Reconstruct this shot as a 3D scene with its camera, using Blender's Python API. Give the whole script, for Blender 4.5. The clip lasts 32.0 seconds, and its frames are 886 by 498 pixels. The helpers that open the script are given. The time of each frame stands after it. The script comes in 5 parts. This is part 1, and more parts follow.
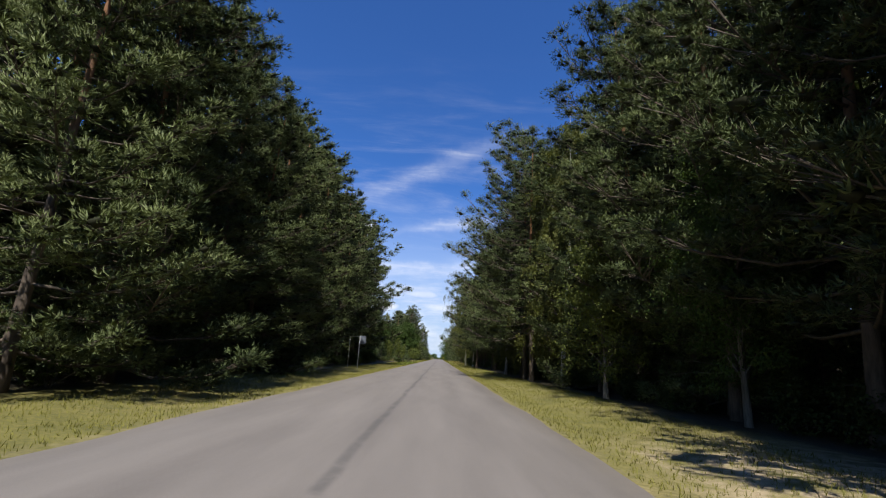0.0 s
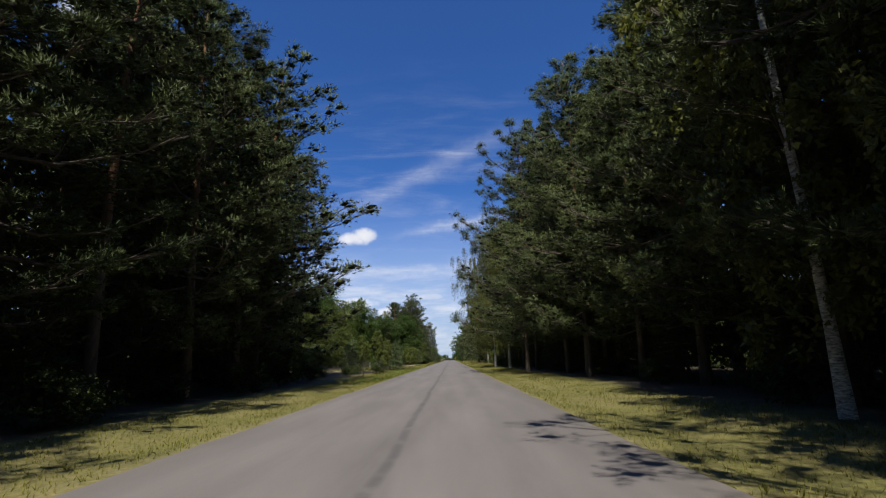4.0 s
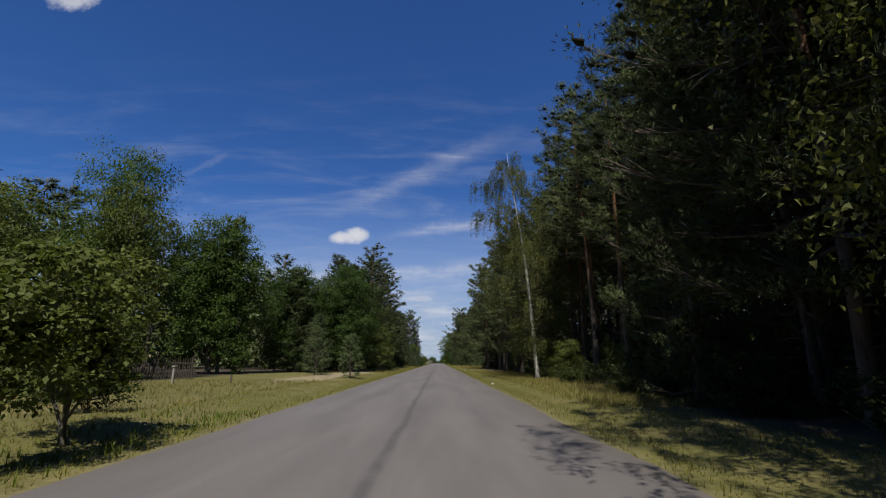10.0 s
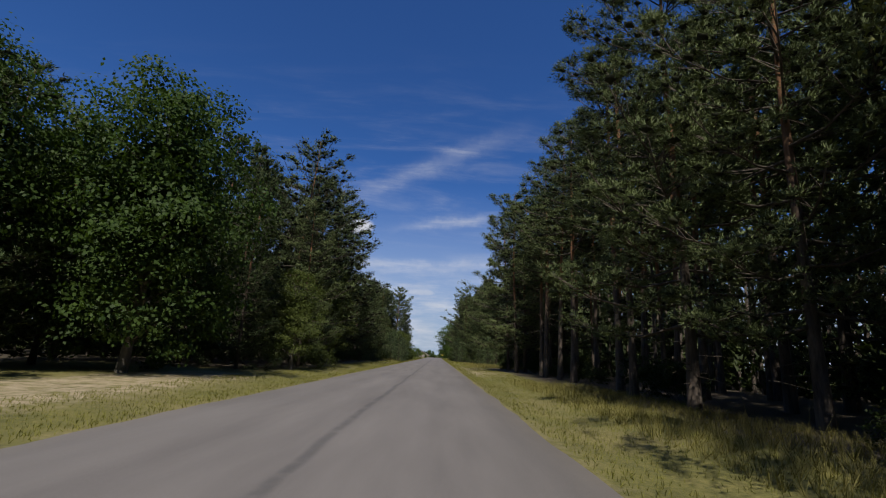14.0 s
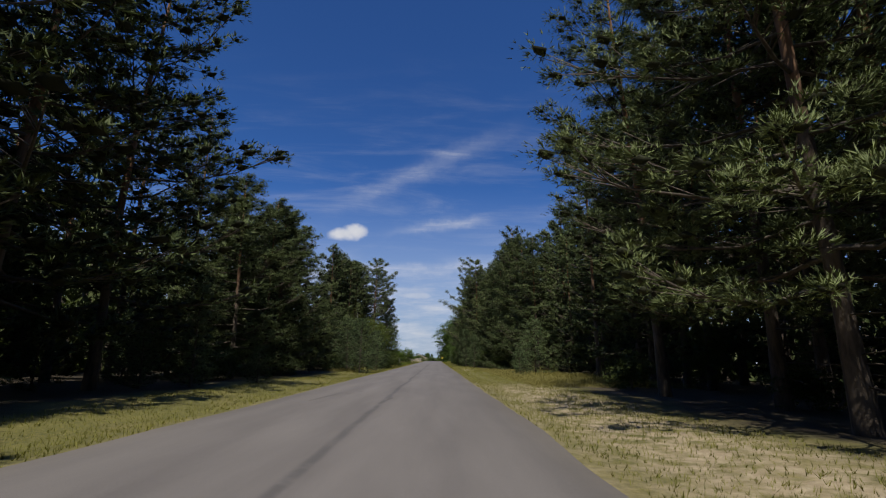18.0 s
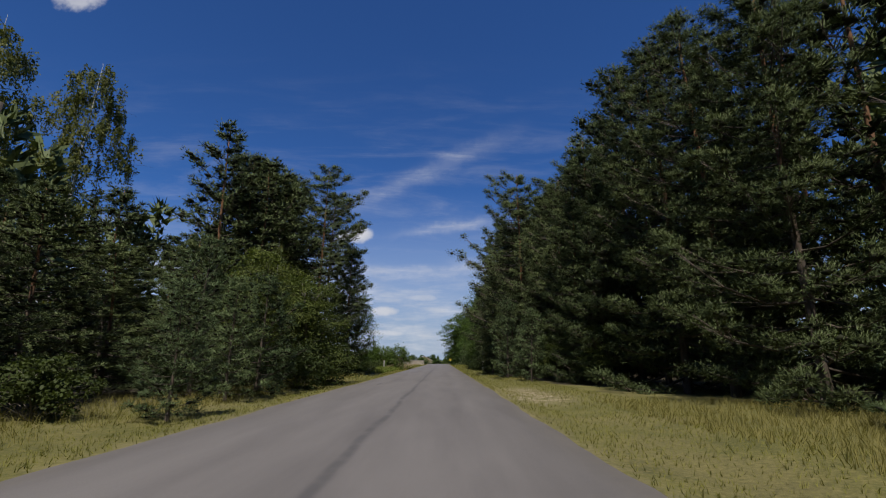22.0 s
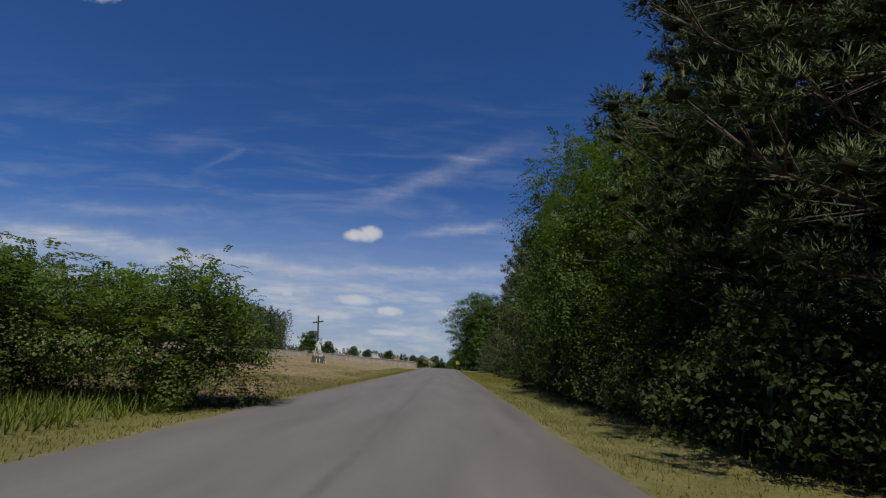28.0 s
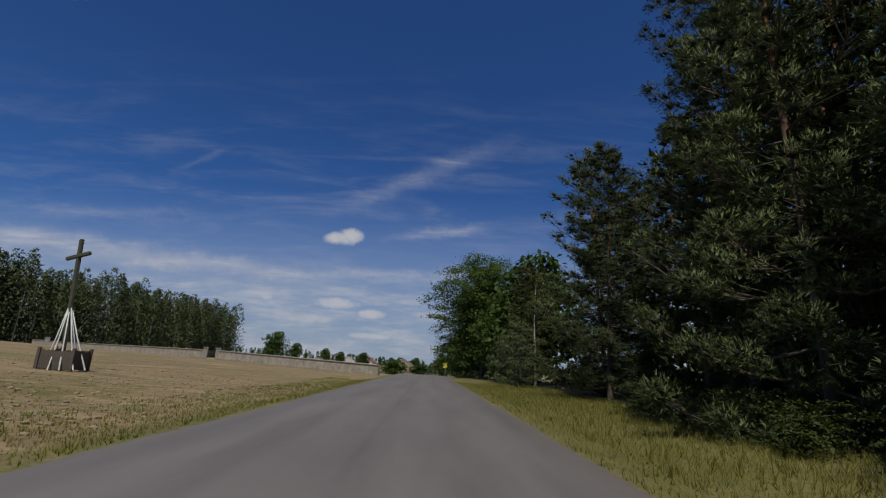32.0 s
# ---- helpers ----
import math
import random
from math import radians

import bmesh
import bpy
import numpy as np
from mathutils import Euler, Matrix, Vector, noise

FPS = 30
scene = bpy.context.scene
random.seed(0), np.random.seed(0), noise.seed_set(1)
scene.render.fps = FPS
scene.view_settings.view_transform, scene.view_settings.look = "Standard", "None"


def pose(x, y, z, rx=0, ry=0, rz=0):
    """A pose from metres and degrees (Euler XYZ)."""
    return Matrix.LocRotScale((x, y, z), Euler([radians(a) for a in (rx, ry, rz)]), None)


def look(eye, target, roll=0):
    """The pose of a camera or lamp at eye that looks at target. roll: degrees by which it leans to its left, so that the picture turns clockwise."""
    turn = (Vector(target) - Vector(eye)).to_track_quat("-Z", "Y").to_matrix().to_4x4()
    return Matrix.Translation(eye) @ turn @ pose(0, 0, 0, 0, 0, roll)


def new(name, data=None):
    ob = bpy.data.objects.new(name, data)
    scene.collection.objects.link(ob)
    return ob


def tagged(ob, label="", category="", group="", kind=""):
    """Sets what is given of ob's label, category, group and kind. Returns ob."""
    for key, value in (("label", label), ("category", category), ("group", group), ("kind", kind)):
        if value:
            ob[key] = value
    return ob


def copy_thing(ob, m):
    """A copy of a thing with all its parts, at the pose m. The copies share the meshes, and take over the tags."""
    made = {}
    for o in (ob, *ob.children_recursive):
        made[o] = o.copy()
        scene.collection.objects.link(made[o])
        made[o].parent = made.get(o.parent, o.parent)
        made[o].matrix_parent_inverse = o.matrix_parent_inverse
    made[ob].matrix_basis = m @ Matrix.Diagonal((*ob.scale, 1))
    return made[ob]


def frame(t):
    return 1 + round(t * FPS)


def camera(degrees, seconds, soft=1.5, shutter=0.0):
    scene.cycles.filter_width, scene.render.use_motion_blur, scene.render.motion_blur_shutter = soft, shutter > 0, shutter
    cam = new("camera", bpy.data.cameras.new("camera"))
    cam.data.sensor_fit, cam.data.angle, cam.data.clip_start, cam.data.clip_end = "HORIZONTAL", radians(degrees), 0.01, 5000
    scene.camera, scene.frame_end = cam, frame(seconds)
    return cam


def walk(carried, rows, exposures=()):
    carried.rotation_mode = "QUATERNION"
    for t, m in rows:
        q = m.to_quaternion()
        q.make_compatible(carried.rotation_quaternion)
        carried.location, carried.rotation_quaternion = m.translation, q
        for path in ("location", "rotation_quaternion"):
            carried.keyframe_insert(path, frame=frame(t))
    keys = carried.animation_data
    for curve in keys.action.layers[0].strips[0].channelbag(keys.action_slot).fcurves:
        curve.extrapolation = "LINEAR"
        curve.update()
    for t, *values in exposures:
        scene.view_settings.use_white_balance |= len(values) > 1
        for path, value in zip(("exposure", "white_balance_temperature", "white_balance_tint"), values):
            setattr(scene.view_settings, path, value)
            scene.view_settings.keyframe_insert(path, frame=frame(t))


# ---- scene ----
cam = camera(86.7, 32.0, 1.15)
# seconds, x, y, z, yaw, pitch, roll
PATH = [
    (0, 0.077, -0, 1.2, 0.41, 13.06, 3.7),
    (0.5, 0.053, 4.783, 1.2, 1.15, 13.17, 2.13),
    (1, 0.023, 9.553, 1.2, 0.06, 12.93, 0.34),
    (1.5, -0.021, 14.296, 1.2, -0.25, 13.04, 1.34),
    (2, -0.034, 19.048, 1.2, 0.63, 12.98, 1.56),
    (2.5, -0.183, 23.837, 1.2, 0.13, 12.97, 0.83),
    (4.5, -0.134, 43.379, 1.2, 0.48, 13.19, -2.12),
    (5, -0.189, 48.345, 1.2, -0.31, 13.18, -2.17),
    (5.5, -0.271, 53.378, 1.2, 1.63, 13.2, -0.54),
    (6, -0.347, 58.46, 1.2, -0.28, 13.22, -2.2),
    (6.5, -0.428, 63.585, 1.2, -0.62, 13.36, -0.61),
    (7, -0.387, 68.722, 1.2, -0.25, 13.32, -0.34),
    (7.5, -0.375, 73.801, 1.2, -0.59, 13.25, -0.59),
    (8, -0.212, 78.8, 1.2, -0.06, 13.09, -0.27),
    (8.5, -0.275, 83.659, 1.2, -0.4, 13.36, 0.58),
    (9, -0.092, 88.45, 1.2, 0.06, 13.18, 0.35),
    (9.5, -0.241, 93.134, 1.2, -0.12, 13.45, 0.55),
    (10, -0.24, 97.761, 1.2, -0.4, 13.46, 0.49),
    (10.5, -0.199, 102.293, 1.2, -1.31, 13.17, -0.43),
    (11, -0.176, 106.773, 1.2, 1.24, 12.98, 1.71),
    (11.5, -0.18, 111.125, 1.2, -1.24, 13.07, 1.52),
    (12, -0.158, 115.355, 1.2, -2.54, 12.8, 0.02),
    (12.5, -0.093, 119.553, 1.2, -2.32, 12.46, -0.09),
    (13, 0.189, 123.926, 1.2, -2.28, 12.3, 1.79),
    (13.5, 0.337, 128.442, 1.2, -0.61, 12.92, 3.3),
    (14, 0.49, 133.063, 1.2, 0.03, 12.79, 3.22),
    (14.5, 0.496, 137.787, 1.2, 0.66, 12.82, 3.57),
    (16.5, 0.435, 157.265, 1.2, -1.39, 12.84, -0.53),
    (17, 0.619, 162.156, 1.2, 0.31, 13.15, 1.96),
    (17.5, 0.587, 166.989, 1.2, -2.14, 13.29, 1.19),
    (18, 0.5, 171.791, 1.2, -0.58, 13.12, 0.9),
    (18.5, 0.511, 176.574, 1.2, 1.98, 12.95, 2.74),
    (19, 0.52, 181.409, 1.2, 1.02, 12.94, 3.13),
    (19.5, 0.367, 186.192, 1.2, -0.06, 13.61, 1.09),
    (20, 0.352, 191.036, 1.2, 0.58, 13.43, -0.52),
    (20.5, 0.377, 195.904, 1.2, 2.09, 13.42, 2.11),
    (21, 0.327, 200.775, 1.2, -1.64, 13.43, 0.06),
    (21.5, 0.271, 205.582, 1.2, -0.42, 13.71, -0.09),
    (22, 0.27, 210.405, 1.2, 0.09, 13.35, 0.64),
    (22.5, 0.216, 215.263, 1.2, 0.1, 13.25, 3.3),
    (23, 0.108, 220.104, 1.2, -0.62, 13.41, 2.85),
    (23.5, 0.151, 224.854, 1.2, 0.23, 13.62, 1.91),
    (24, 0.025, 229.576, 1.2, 1.34, 13.02, 1.9),
    (24.5, 0.024, 234.248, 1.2, -1.5, 13.19, 1.64),
    (25, -0, 238.862, 1.2, -2.22, 13.38, 1.3),
    (25.5, -0.074, 243.483, 1.2, 0.9, 13.63, 2.1),
    (27.5, 0.113, 262.476, 1.2, 1.13, 13.4, 2.26),
    (28, 0.165, 267.351, 1.2, 1.2, 13.62, 3.4),
    (28.5, 0.151, 272.315, 1.2, -0.29, 13.65, 1.62),
    (29, 0.011, 277.337, 1.2, 1.2, 13.72, 1.67),
    (29.5, -0.055, 282.368, 1.2, 1.96, 13.62, 2.22),
    (30, -0.058, 287.37, 1.2, -0.8, 13.56, 1.22),
    (30.5, 0.047, 292.36, 1.2, -0.86, 13.94, 1.29),
    (31, -0.018, 297.351, 1.2, 0.07, 13.71, 2.37),
    (31.5, -0.032, 302.262, 1.2, 0.38, 13.9, 4.49),
    (32, -0.058, 307.146, 1.2, -1.08, 14.08, 2.85),
]
walk(cam, [(t, pose(x, y, z, 0, 0, yaw) @ pose(0, 0, 0, 90 + pitch) @ pose(0, 0, 0, 0, 0, roll)) for t, x, y, z, yaw, pitch, roll in PATH],
     [(0, 0.58), (3, 0.42), (7, 0.0), (14, -0.1), (21.5, -0.12), (24, -0.44), (26, -0.44), (28, -0.40), (30, -0.56), (32, -0.62)])

# ---- sky and sun ----
SUN_ELEVATION, SUN_SIDE = radians(59), radians(-9)     # the sun stands behind the start of the road
sun = new("sun", bpy.data.lights.new("sun", "SUN"))
sun.data.energy, sun.data.angle, sun.data.color = 4.6, radians(0.55), (1.0, 0.95, 0.86)
sun_from = Vector((math.sin(SUN_SIDE) * math.cos(SUN_ELEVATION), -math.cos(SUN_SIDE) * math.cos(SUN_ELEVATION), math.sin(SUN_ELEVATION)))
sun.matrix_world = look(sun_from * 100, (0, 0, 0))


class Nodes:
    """A small writer of node trees."""

    def __init__(self, tree):
        self.tree = tree
        tree.nodes.clear()

    def add(self, kind, *inputs):
        node = self.tree.nodes.new(kind)
        for socket, value in zip(node.inputs, inputs):
            self.put(socket, value)
        return node

    def put(self, socket, value):
        if value is None:
            return
        if isinstance(value, bpy.types.NodeSocket):
            self.tree.links.new(value, socket)
        elif isinstance(value, bpy.types.Node):
            self.tree.links.new(value.outputs[0], socket)
        else:
            socket.default_value = value

    def math(self, op, a, b=None, c=None, clamp=False):
        node = self.add("ShaderNodeMath", a, b, c)
        node.operation, node.use_clamp = op, clamp
        return node.outputs[0]

    def noise(self, vector, scale, detail=3.0, rough=0.55, distortion=0.0):
        node = self.add("ShaderNodeTexNoise")
        self.put(node.inputs["Vector"], vector)
        for key, value in (("Scale", scale), ("Detail", detail), ("Roughness", rough), ("Distortion", distortion)):
            node.inputs[key].default_value = value
        return node.outputs[0]

    def ramp(self, value, *stops):
        node = self.add("ShaderNodeValToRGB", value)
        while len(node.color_ramp.elements) < len(stops):
            node.color_ramp.elements.new(0.5)
        for element, (at, col) in zip(node.color_ramp.elements, stops):
            element.position, element.color = at, (*col, 1)
        return node.outputs[0]

    def mix(self, fac, a, b, blend="MIX"):
        node = self.add("ShaderNodeMix")
        node.data_type, node.blend_type = "RGBA", blend
        for name, value in ((0, fac), (6, a), (7, b)):
            self.put(node.inputs[name], (*value, 1) if isinstance(value, tuple) and len(value) == 3 else value)
        return node.outputs[2]

    def step(self, value, low, high):
        node = self.add("ShaderNodeMapRange", value, low, high, 0.0, 1.0)
        node.interpolation_type = "SMOOTHSTEP"
        return node.outputs[0]


def build_sky():
    world = bpy.data.worlds.new("sky")
    scene.world = world
    world.use_nodes = True
    n = Nodes(world.node_tree)
    sky = n.add("ShaderNodeTexSky")
    sky.sky_type, sky.sun_disc, sky.sun_elevation, sky.sun_rotation = "NISHITA", False, SUN_ELEVATION, math.pi + SUN_SIDE
    sky.altitude, sky.air_density, sky.dust_density, sky.ozone_density = 200, 1.0, 0.35, 3.0
    at = n.add("ShaderNodeTexCoord").outputs["Generated"]
    split = n.add("ShaderNodeSeparateXYZ", at).outputs
    away = n.step(split[1], -0.5, 0.3)     # deepest blue in the half away from the sun
    deep = n.mix(1.0, sky.outputs[0], n.mix(away, (0.62, 0.80, 1.02), (0.42, 0.80, 1.40)), "MULTIPLY")
    ahead = n.math("MAXIMUM", split[1], 0.05)
    u, v = n.math("DIVIDE", split[0], ahead), n.math("DIVIDE", split[2], ahead)
    flat = n.add("ShaderNodeCombineXYZ", u, v).outputs[0]
    wobble = n.math("MULTIPLY", n.math("SUBTRACT", n.noise(flat, 9, 5, 0.65), 0.5), 0.06)
    v2 = n.math("ADD", v, wobble)

    def streak(u0, v0, u1, v1, wide, weight):
        """A strip of thin cloud along a line, fading to its ends."""
        length = math.hypot(u1 - u0, v1 - v0)
        cu, su = (u1 - u0) / length, (v1 - v0) / length
        du, dv = n.math("SUBTRACT", u, u0), n.math("SUBTRACT", v2, v0)
        along = n.math("DIVIDE", n.math("ADD", n.math("MULTIPLY", du, cu), n.math("MULTIPLY", dv, su)), length)
        across = n.math("DIVIDE", n.math("SUBTRACT", n.math("MULTIPLY", dv, cu), n.math("MULTIPLY", du, su)), wide)
        ends = n.math("MULTIPLY", n.step(along, -0.1, 0.45), n.math("SUBTRACT", 1.0, n.step(along, 0.75, 1.15)))
        body = n.math("EXPONENT", n.math("MULTIPLY", n.math("MULTIPLY", across, across), -1.0))
        return n.math("MULTIPLY", n.math("MULTIPLY", body, ends), weight)

    thin = n.add("ShaderNodeMapping", flat, (0, 0, 0), (0, 0, radians(14)), (1.6, 9.0, 1.0)).outputs[0]
    fibre = n.step(n.noise(thin, 2.2, 7, 0.62, 0.4), 0.42, 0.85)
    strips = None
    for strip in ((-0.27, 0.305, 0.16, 0.515, 0.020, 0.30), (-0.13, 0.268, 0.11, 0.300, 0.010, 0.38), (-0.60, 0.395, -0.49, 0.455, 0.007, 0.18),
                  (-1.25, 0.275, -0.22, 0.165, 0.018, 0.6), (-1.30, 0.22, -0.35, 0.180, 0.018, 0.5), (-0.9, 0.16, -0.2, 0.135, 0.018, 0.3), (-0.95, 0.285, -0.55, 0.300, 0.012, 0.25), (-0.3, 0.18, 0.15, 0.19, 0.010, 0.4)):
        one = streak(*strip)
        strips = one if strips is None else n.math("ADD", strips, one)
    strips = n.math("MULTIPLY", strips, n.math("ADD", 0.45, n.math("MULTIPLY", fibre, 1.1)))
    veil = n.math("MULTIPLY", fibre, n.math("MULTIPLY", n.math("SUBTRACT", 1.0, n.step(v, 0.25, 0.75)), 0.22))
    low = n.math("SUBTRACT", 1.0, n.step(v, 0.07, 0.24))
    banks = n.add("ShaderNodeMapping", flat, (0.3, 0.1, 0), (0, 0, 0), (4.5, 22.0, 1.0)).outputs[0]
    bank = n.math("MULTIPLY", n.step(n.noise(banks, 1.2, 6, 0.62), 0.40, 0.72), n.math("MULTIPLY", low, 0.75))

    def puff(u0, v0, ru, rv, weight):
        """A small fair-weather cloud with a flat foot."""
        du, dv = n.math("DIVIDE", n.math("SUBTRACT", u, u0), ru), n.math("DIVIDE", n.math("SUBTRACT", v, v0), rv)
        far = n.math("ADD", n.math("MULTIPLY", du, du), n.math("MULTIPLY", dv, dv))
        edge = n.math("ADD", far, n.math("MULTIPLY", n.math("SUBTRACT", n.noise(flat, 26, 4, 0.6), 0.5), 2.2))
        return n.math("MULTIPLY", n.math("SUBTRACT", 1.0, n.step(edge, 0.0, 1.5)), weight)

    puffs = None
    for cloud in ((-0.205, 0.262, 0.042, 0.015, 0.95), (-0.185, 0.267, 0.028, 0.018, 0.95), (-0.92, 0.88, 0.06, 0.045, 0.7), (-0.20, 0.120, 0.050, 0.012, 0.7), (-0.05, 0.130, 0.040, 0.008, 0.5), (-0.125, 0.100, 0.030, 0.010, 0.8),
                  (-0.35, 0.128, 0.016, 0.010, 0.6), (-0.26, 0.085, 0.06, 0.010, 0.6), (-0.12, 0.055, 0.05, 0.007, 0.7), (-0.345, 0.165, 0.009, 0.007, 0.5)):
        one = puff(*cloud)
        puffs = one if puffs is None else n.math("MAXIMUM", puffs, one)
    cover = n.math("MAXIMUM", n.math("ADD", n.math("ADD", strips, veil), bank, clamp=True), puffs)
    cover = n.math("MULTIPLY", cover, n.step(split[1], 0.0, 0.25))
    haze = n.math("MULTIPLY", n.math("SUBTRACT", 1.0, n.step(v, -0.02, 0.40)), 0.86)
    white = n.ramp(n.noise(flat, 14, 3), (0.3, (8.2, 8.5, 9.4)), (0.7, (11.4, 11.3, 11.6)))
    shade = n.mix(cover, n.mix(haze, deep, (5.4, 6.5, 8.5)), white)
    n.add("ShaderNodeOutputWorld", n.add("ShaderNodeBackground", shade, 0.072).outputs[0])


build_sky()

# ---- materials ----
def material(name, rough=0.8):
    mat = bpy.data.materials.new(name)
    mat.use_nodes = True
    n = Nodes(mat.node_tree)
    shader = n.add("ShaderNodeBsdfPrincipled")
    shader.inputs["Roughness"].default_value = rough
    out = n.add("ShaderNodeOutputMaterial", shader)
    return mat, n, shader, out


def bump(n, shader, height, strength=0.4, distance=0.02):
    node = n.add("ShaderNodeBump")
    node.inputs["Strength"].default_value, node.inputs["Distance"].default_value = strength, distance
    n.put(node.inputs["Height"], height)
    n.put(shader.inputs["Normal"], node)


def leaf_material(name, dark, light, tree_spread=0.5, through_light=0.12, rough=0.55, speckle=0.35):
    """Foliage: tone by leaf, by clump and by tree, with some light coming through."""
    mat, n, shader, out = material(name, rough)
    leaf = n.add("ShaderNodeNewGeometry").outputs["Random Per Island"]
    tree = n.add("ShaderNodeObjectInfo").outputs["Random"]
    at = n.add("ShaderNodeTexCoord").outputs["Object"]
    clump = n.noise(at, 1.3, 2)
    tone = n.math("ADD", n.math("ADD", 0.05, n.math("MULTIPLY", leaf, 0.20)), n.math("ADD", n.math("MULTIPLY", clump, 0.75), n.math("MULTIPLY", n.math("SUBTRACT", tree, 0.5), tree_spread)))
    fine = n.noise(at, 24.0, 3, 0.7)
    tone = n.math("ADD", tone, n.math("MULTIPLY", n.math("SUBTRACT", fine, 0.5), speckle))
    col = n.ramp(tone, (0.1, dark), (0.95, light))
    n.put(shader.inputs["Base Color"], col)
    shader.inputs["Specular IOR Level"].default_value = 0.12
    back = n.add("ShaderNodeBsdfTranslucent", n.mix(1.0, col, (1.15, 1.25, 0.6), "MULTIPLY"))
    n.put(out.inputs[0], n.add("ShaderNodeMixShader", through_light, shader.outputs[0], back.outputs[0]))
    return mat


PINE = leaf_material("pine_needles", (0.034, 0.052, 0.021), (0.180, 0.215, 0.090), through_light=0.06, speckle=0.6)
PINE_BLUE = leaf_material("young_pine_needles", (0.042, 0.068, 0.032), (0.195, 0.250, 0.112), through_light=0.06, speckle=0.6)
BIRCH_LEAF = leaf_material("birch_leaves", (0.045, 0.060, 0.017), (0.195, 0.195, 0.060), 0.3, 0.3)
GREEN_LEAF = leaf_material("broad_leaves", (0.024, 0.048, 0.012), (0.100, 0.148, 0.032), 0.4, 0.28)
BRIGHT_LEAF = leaf_material("bright_leaves", (0.045, 0.068, 0.018), (0.165, 0.185, 0.050), 0.4, 0.3)
LOCUST_LEAF = leaf_material("locust_leaves", (0.038, 0.072, 0.017), (0.152, 0.210, 0.048), 0.3, 0.3)
DARK_LEAF = leaf_material("undergrowth_leaves", (0.020, 0.034, 0.012), (0.085, 0.105, 0.030), 0.4, 0.25)
# cushion hearts: twig brown with the crown's inner shade put into the colour
TWIG_SHADE = leaf_material("twig_shade", (0.014, 0.016, 0.009), (0.042, 0.044, 0.026), 0.1, 0.0, 0.9)
DRY_GRASS = leaf_material("dry_grass", (0.095, 0.092, 0.028), (0.31, 0.265, 0.095), 0.1, 0.25, 0.7)
VERGE_GRASS = leaf_material("verge_grass", (0.076, 0.084, 0.022), (0.295, 0.272, 0.074), 0.1, 0.25, 0.7)
GREEN_GRASS = leaf_material("green_grass", (0.055, 0.085, 0.018), (0.21, 0.235, 0.055), 0.1, 0.25, 0.7)


def bark_material(name, low, high, upper=None, fade=(0.0, 1.0), ring=False):
    mat, n, shader, out = material(name, 0.9)
    at = n.add("ShaderNodeTexCoord").outputs["Object"]
    stretched = n.add("ShaderNodeMapping", at, (0, 0, 0), (0, 0, 0), (9, 9, 30) if ring else (9, 9, 1.6)).outputs[0]
    rough = n.noise(stretched, 1.0, 5, 0.65, 0.3)
    col = n.ramp(rough, (0.32, low), (0.62, high))
    if upper:
        height = n.add("ShaderNodeSeparateXYZ", at).outputs[2]
        col = n.mix(n.step(height, *fade), col, n.ramp(rough, (0.3, tuple(0.55 * c for c in upper)), (0.65, upper)))
    n.put(shader.inputs["Base Color"], col)
    bump(n, shader, rough, 0.6, 0.03)
    return mat


PINE_BARK = bark_material("pine_bark", (0.035, 0.027, 0.022), (0.125, 0.095, 0.072), (0.27, 0.13, 0.058), (4.0, 10.0))
LIMB_BARK = bark_material("limb_bark", (0.035, 0.028, 0.022), (0.105, 0.082, 0.062))
GREY_BARK = bark_material("grey_bark", (0.06, 0.052, 0.042), (0.17, 0.15, 0.125))
BIRCH_BARK = bark_material("birch_bark", (0.05, 0.045, 0.04), (0.68, 0.66, 0.60), None, (0, 1), True)


def plain(name, a, b, scale=6.0, rough=0.85, strength=0.3, distance=0.01, metal=0.0, stretch=(1, 1, 1)):
    mat, n, shader, out = material(name, rough)
    at = n.add("ShaderNodeMapping", n.add("ShaderNodeTexCoord").outputs["Object"], (0, 0, 0), (0, 0, 0), stretch).outputs[0]
    big, fine = n.noise(at, scale, 4, 0.6), n.noise(at, scale * 9, 3, 0.6)
    tone = n.math("ADD", n.math("MULTIPLY", big, 0.6), n.math("MULTIPLY", fine, 0.4))
    n.put(shader.inputs["Base Color"], n.ramp(tone, (0.33, a), (0.66, b)))
    shader.inputs["Metallic"].default_value = metal
    bump(n, shader, fine, strength, distance)
    return mat


OLD_WOOD = plain("weathered_wood", (0.045, 0.036, 0.028), (0.15, 0.125, 0.10), 3, 0.85, 0.4, 0.006, 0, (6, 6, 1))
DARK_WOOD = plain("dark_stained_wood", (0.028, 0.022, 0.018), (0.075, 0.058, 0.045), 3, 0.8, 0.4, 0.006, 0, (6, 6, 1))
CROSS_WOOD = plain("mossy_old_wood", (0.030, 0.036, 0.022), (0.095, 0.095, 0.060), 3, 0.9, 0.4, 0.008, 0, (6, 6, 1))
PALE_POLE = plain("whitewashed_pole", (0.42, 0.44, 0.40), (0.74, 0.75, 0.72), 5, 0.7)
CONCRETE = plain("concrete", (0.23, 0.215, 0.185), (0.42, 0.40, 0.36), 5)
GALVANISED = plain("galvanised_steel", (0.22, 0.225, 0.235), (0.36, 0.365, 0.375), 8, 0.45, 0.1, 0.002, 0.6)
SIGN_BACK = plain("painted_sheet_metal", (0.10, 0.115, 0.15), (0.16, 0.175, 0.21), 3, 0.5, 0.05)
PLASTER = plain("pale_plaster", (0.50, 0.47, 0.41), (0.66, 0.63, 0.56), 2)
OCHRE_WALL = plain("ochre_plaster", (0.27, 0.215, 0.14), (0.36, 0.295, 0.20), 2)
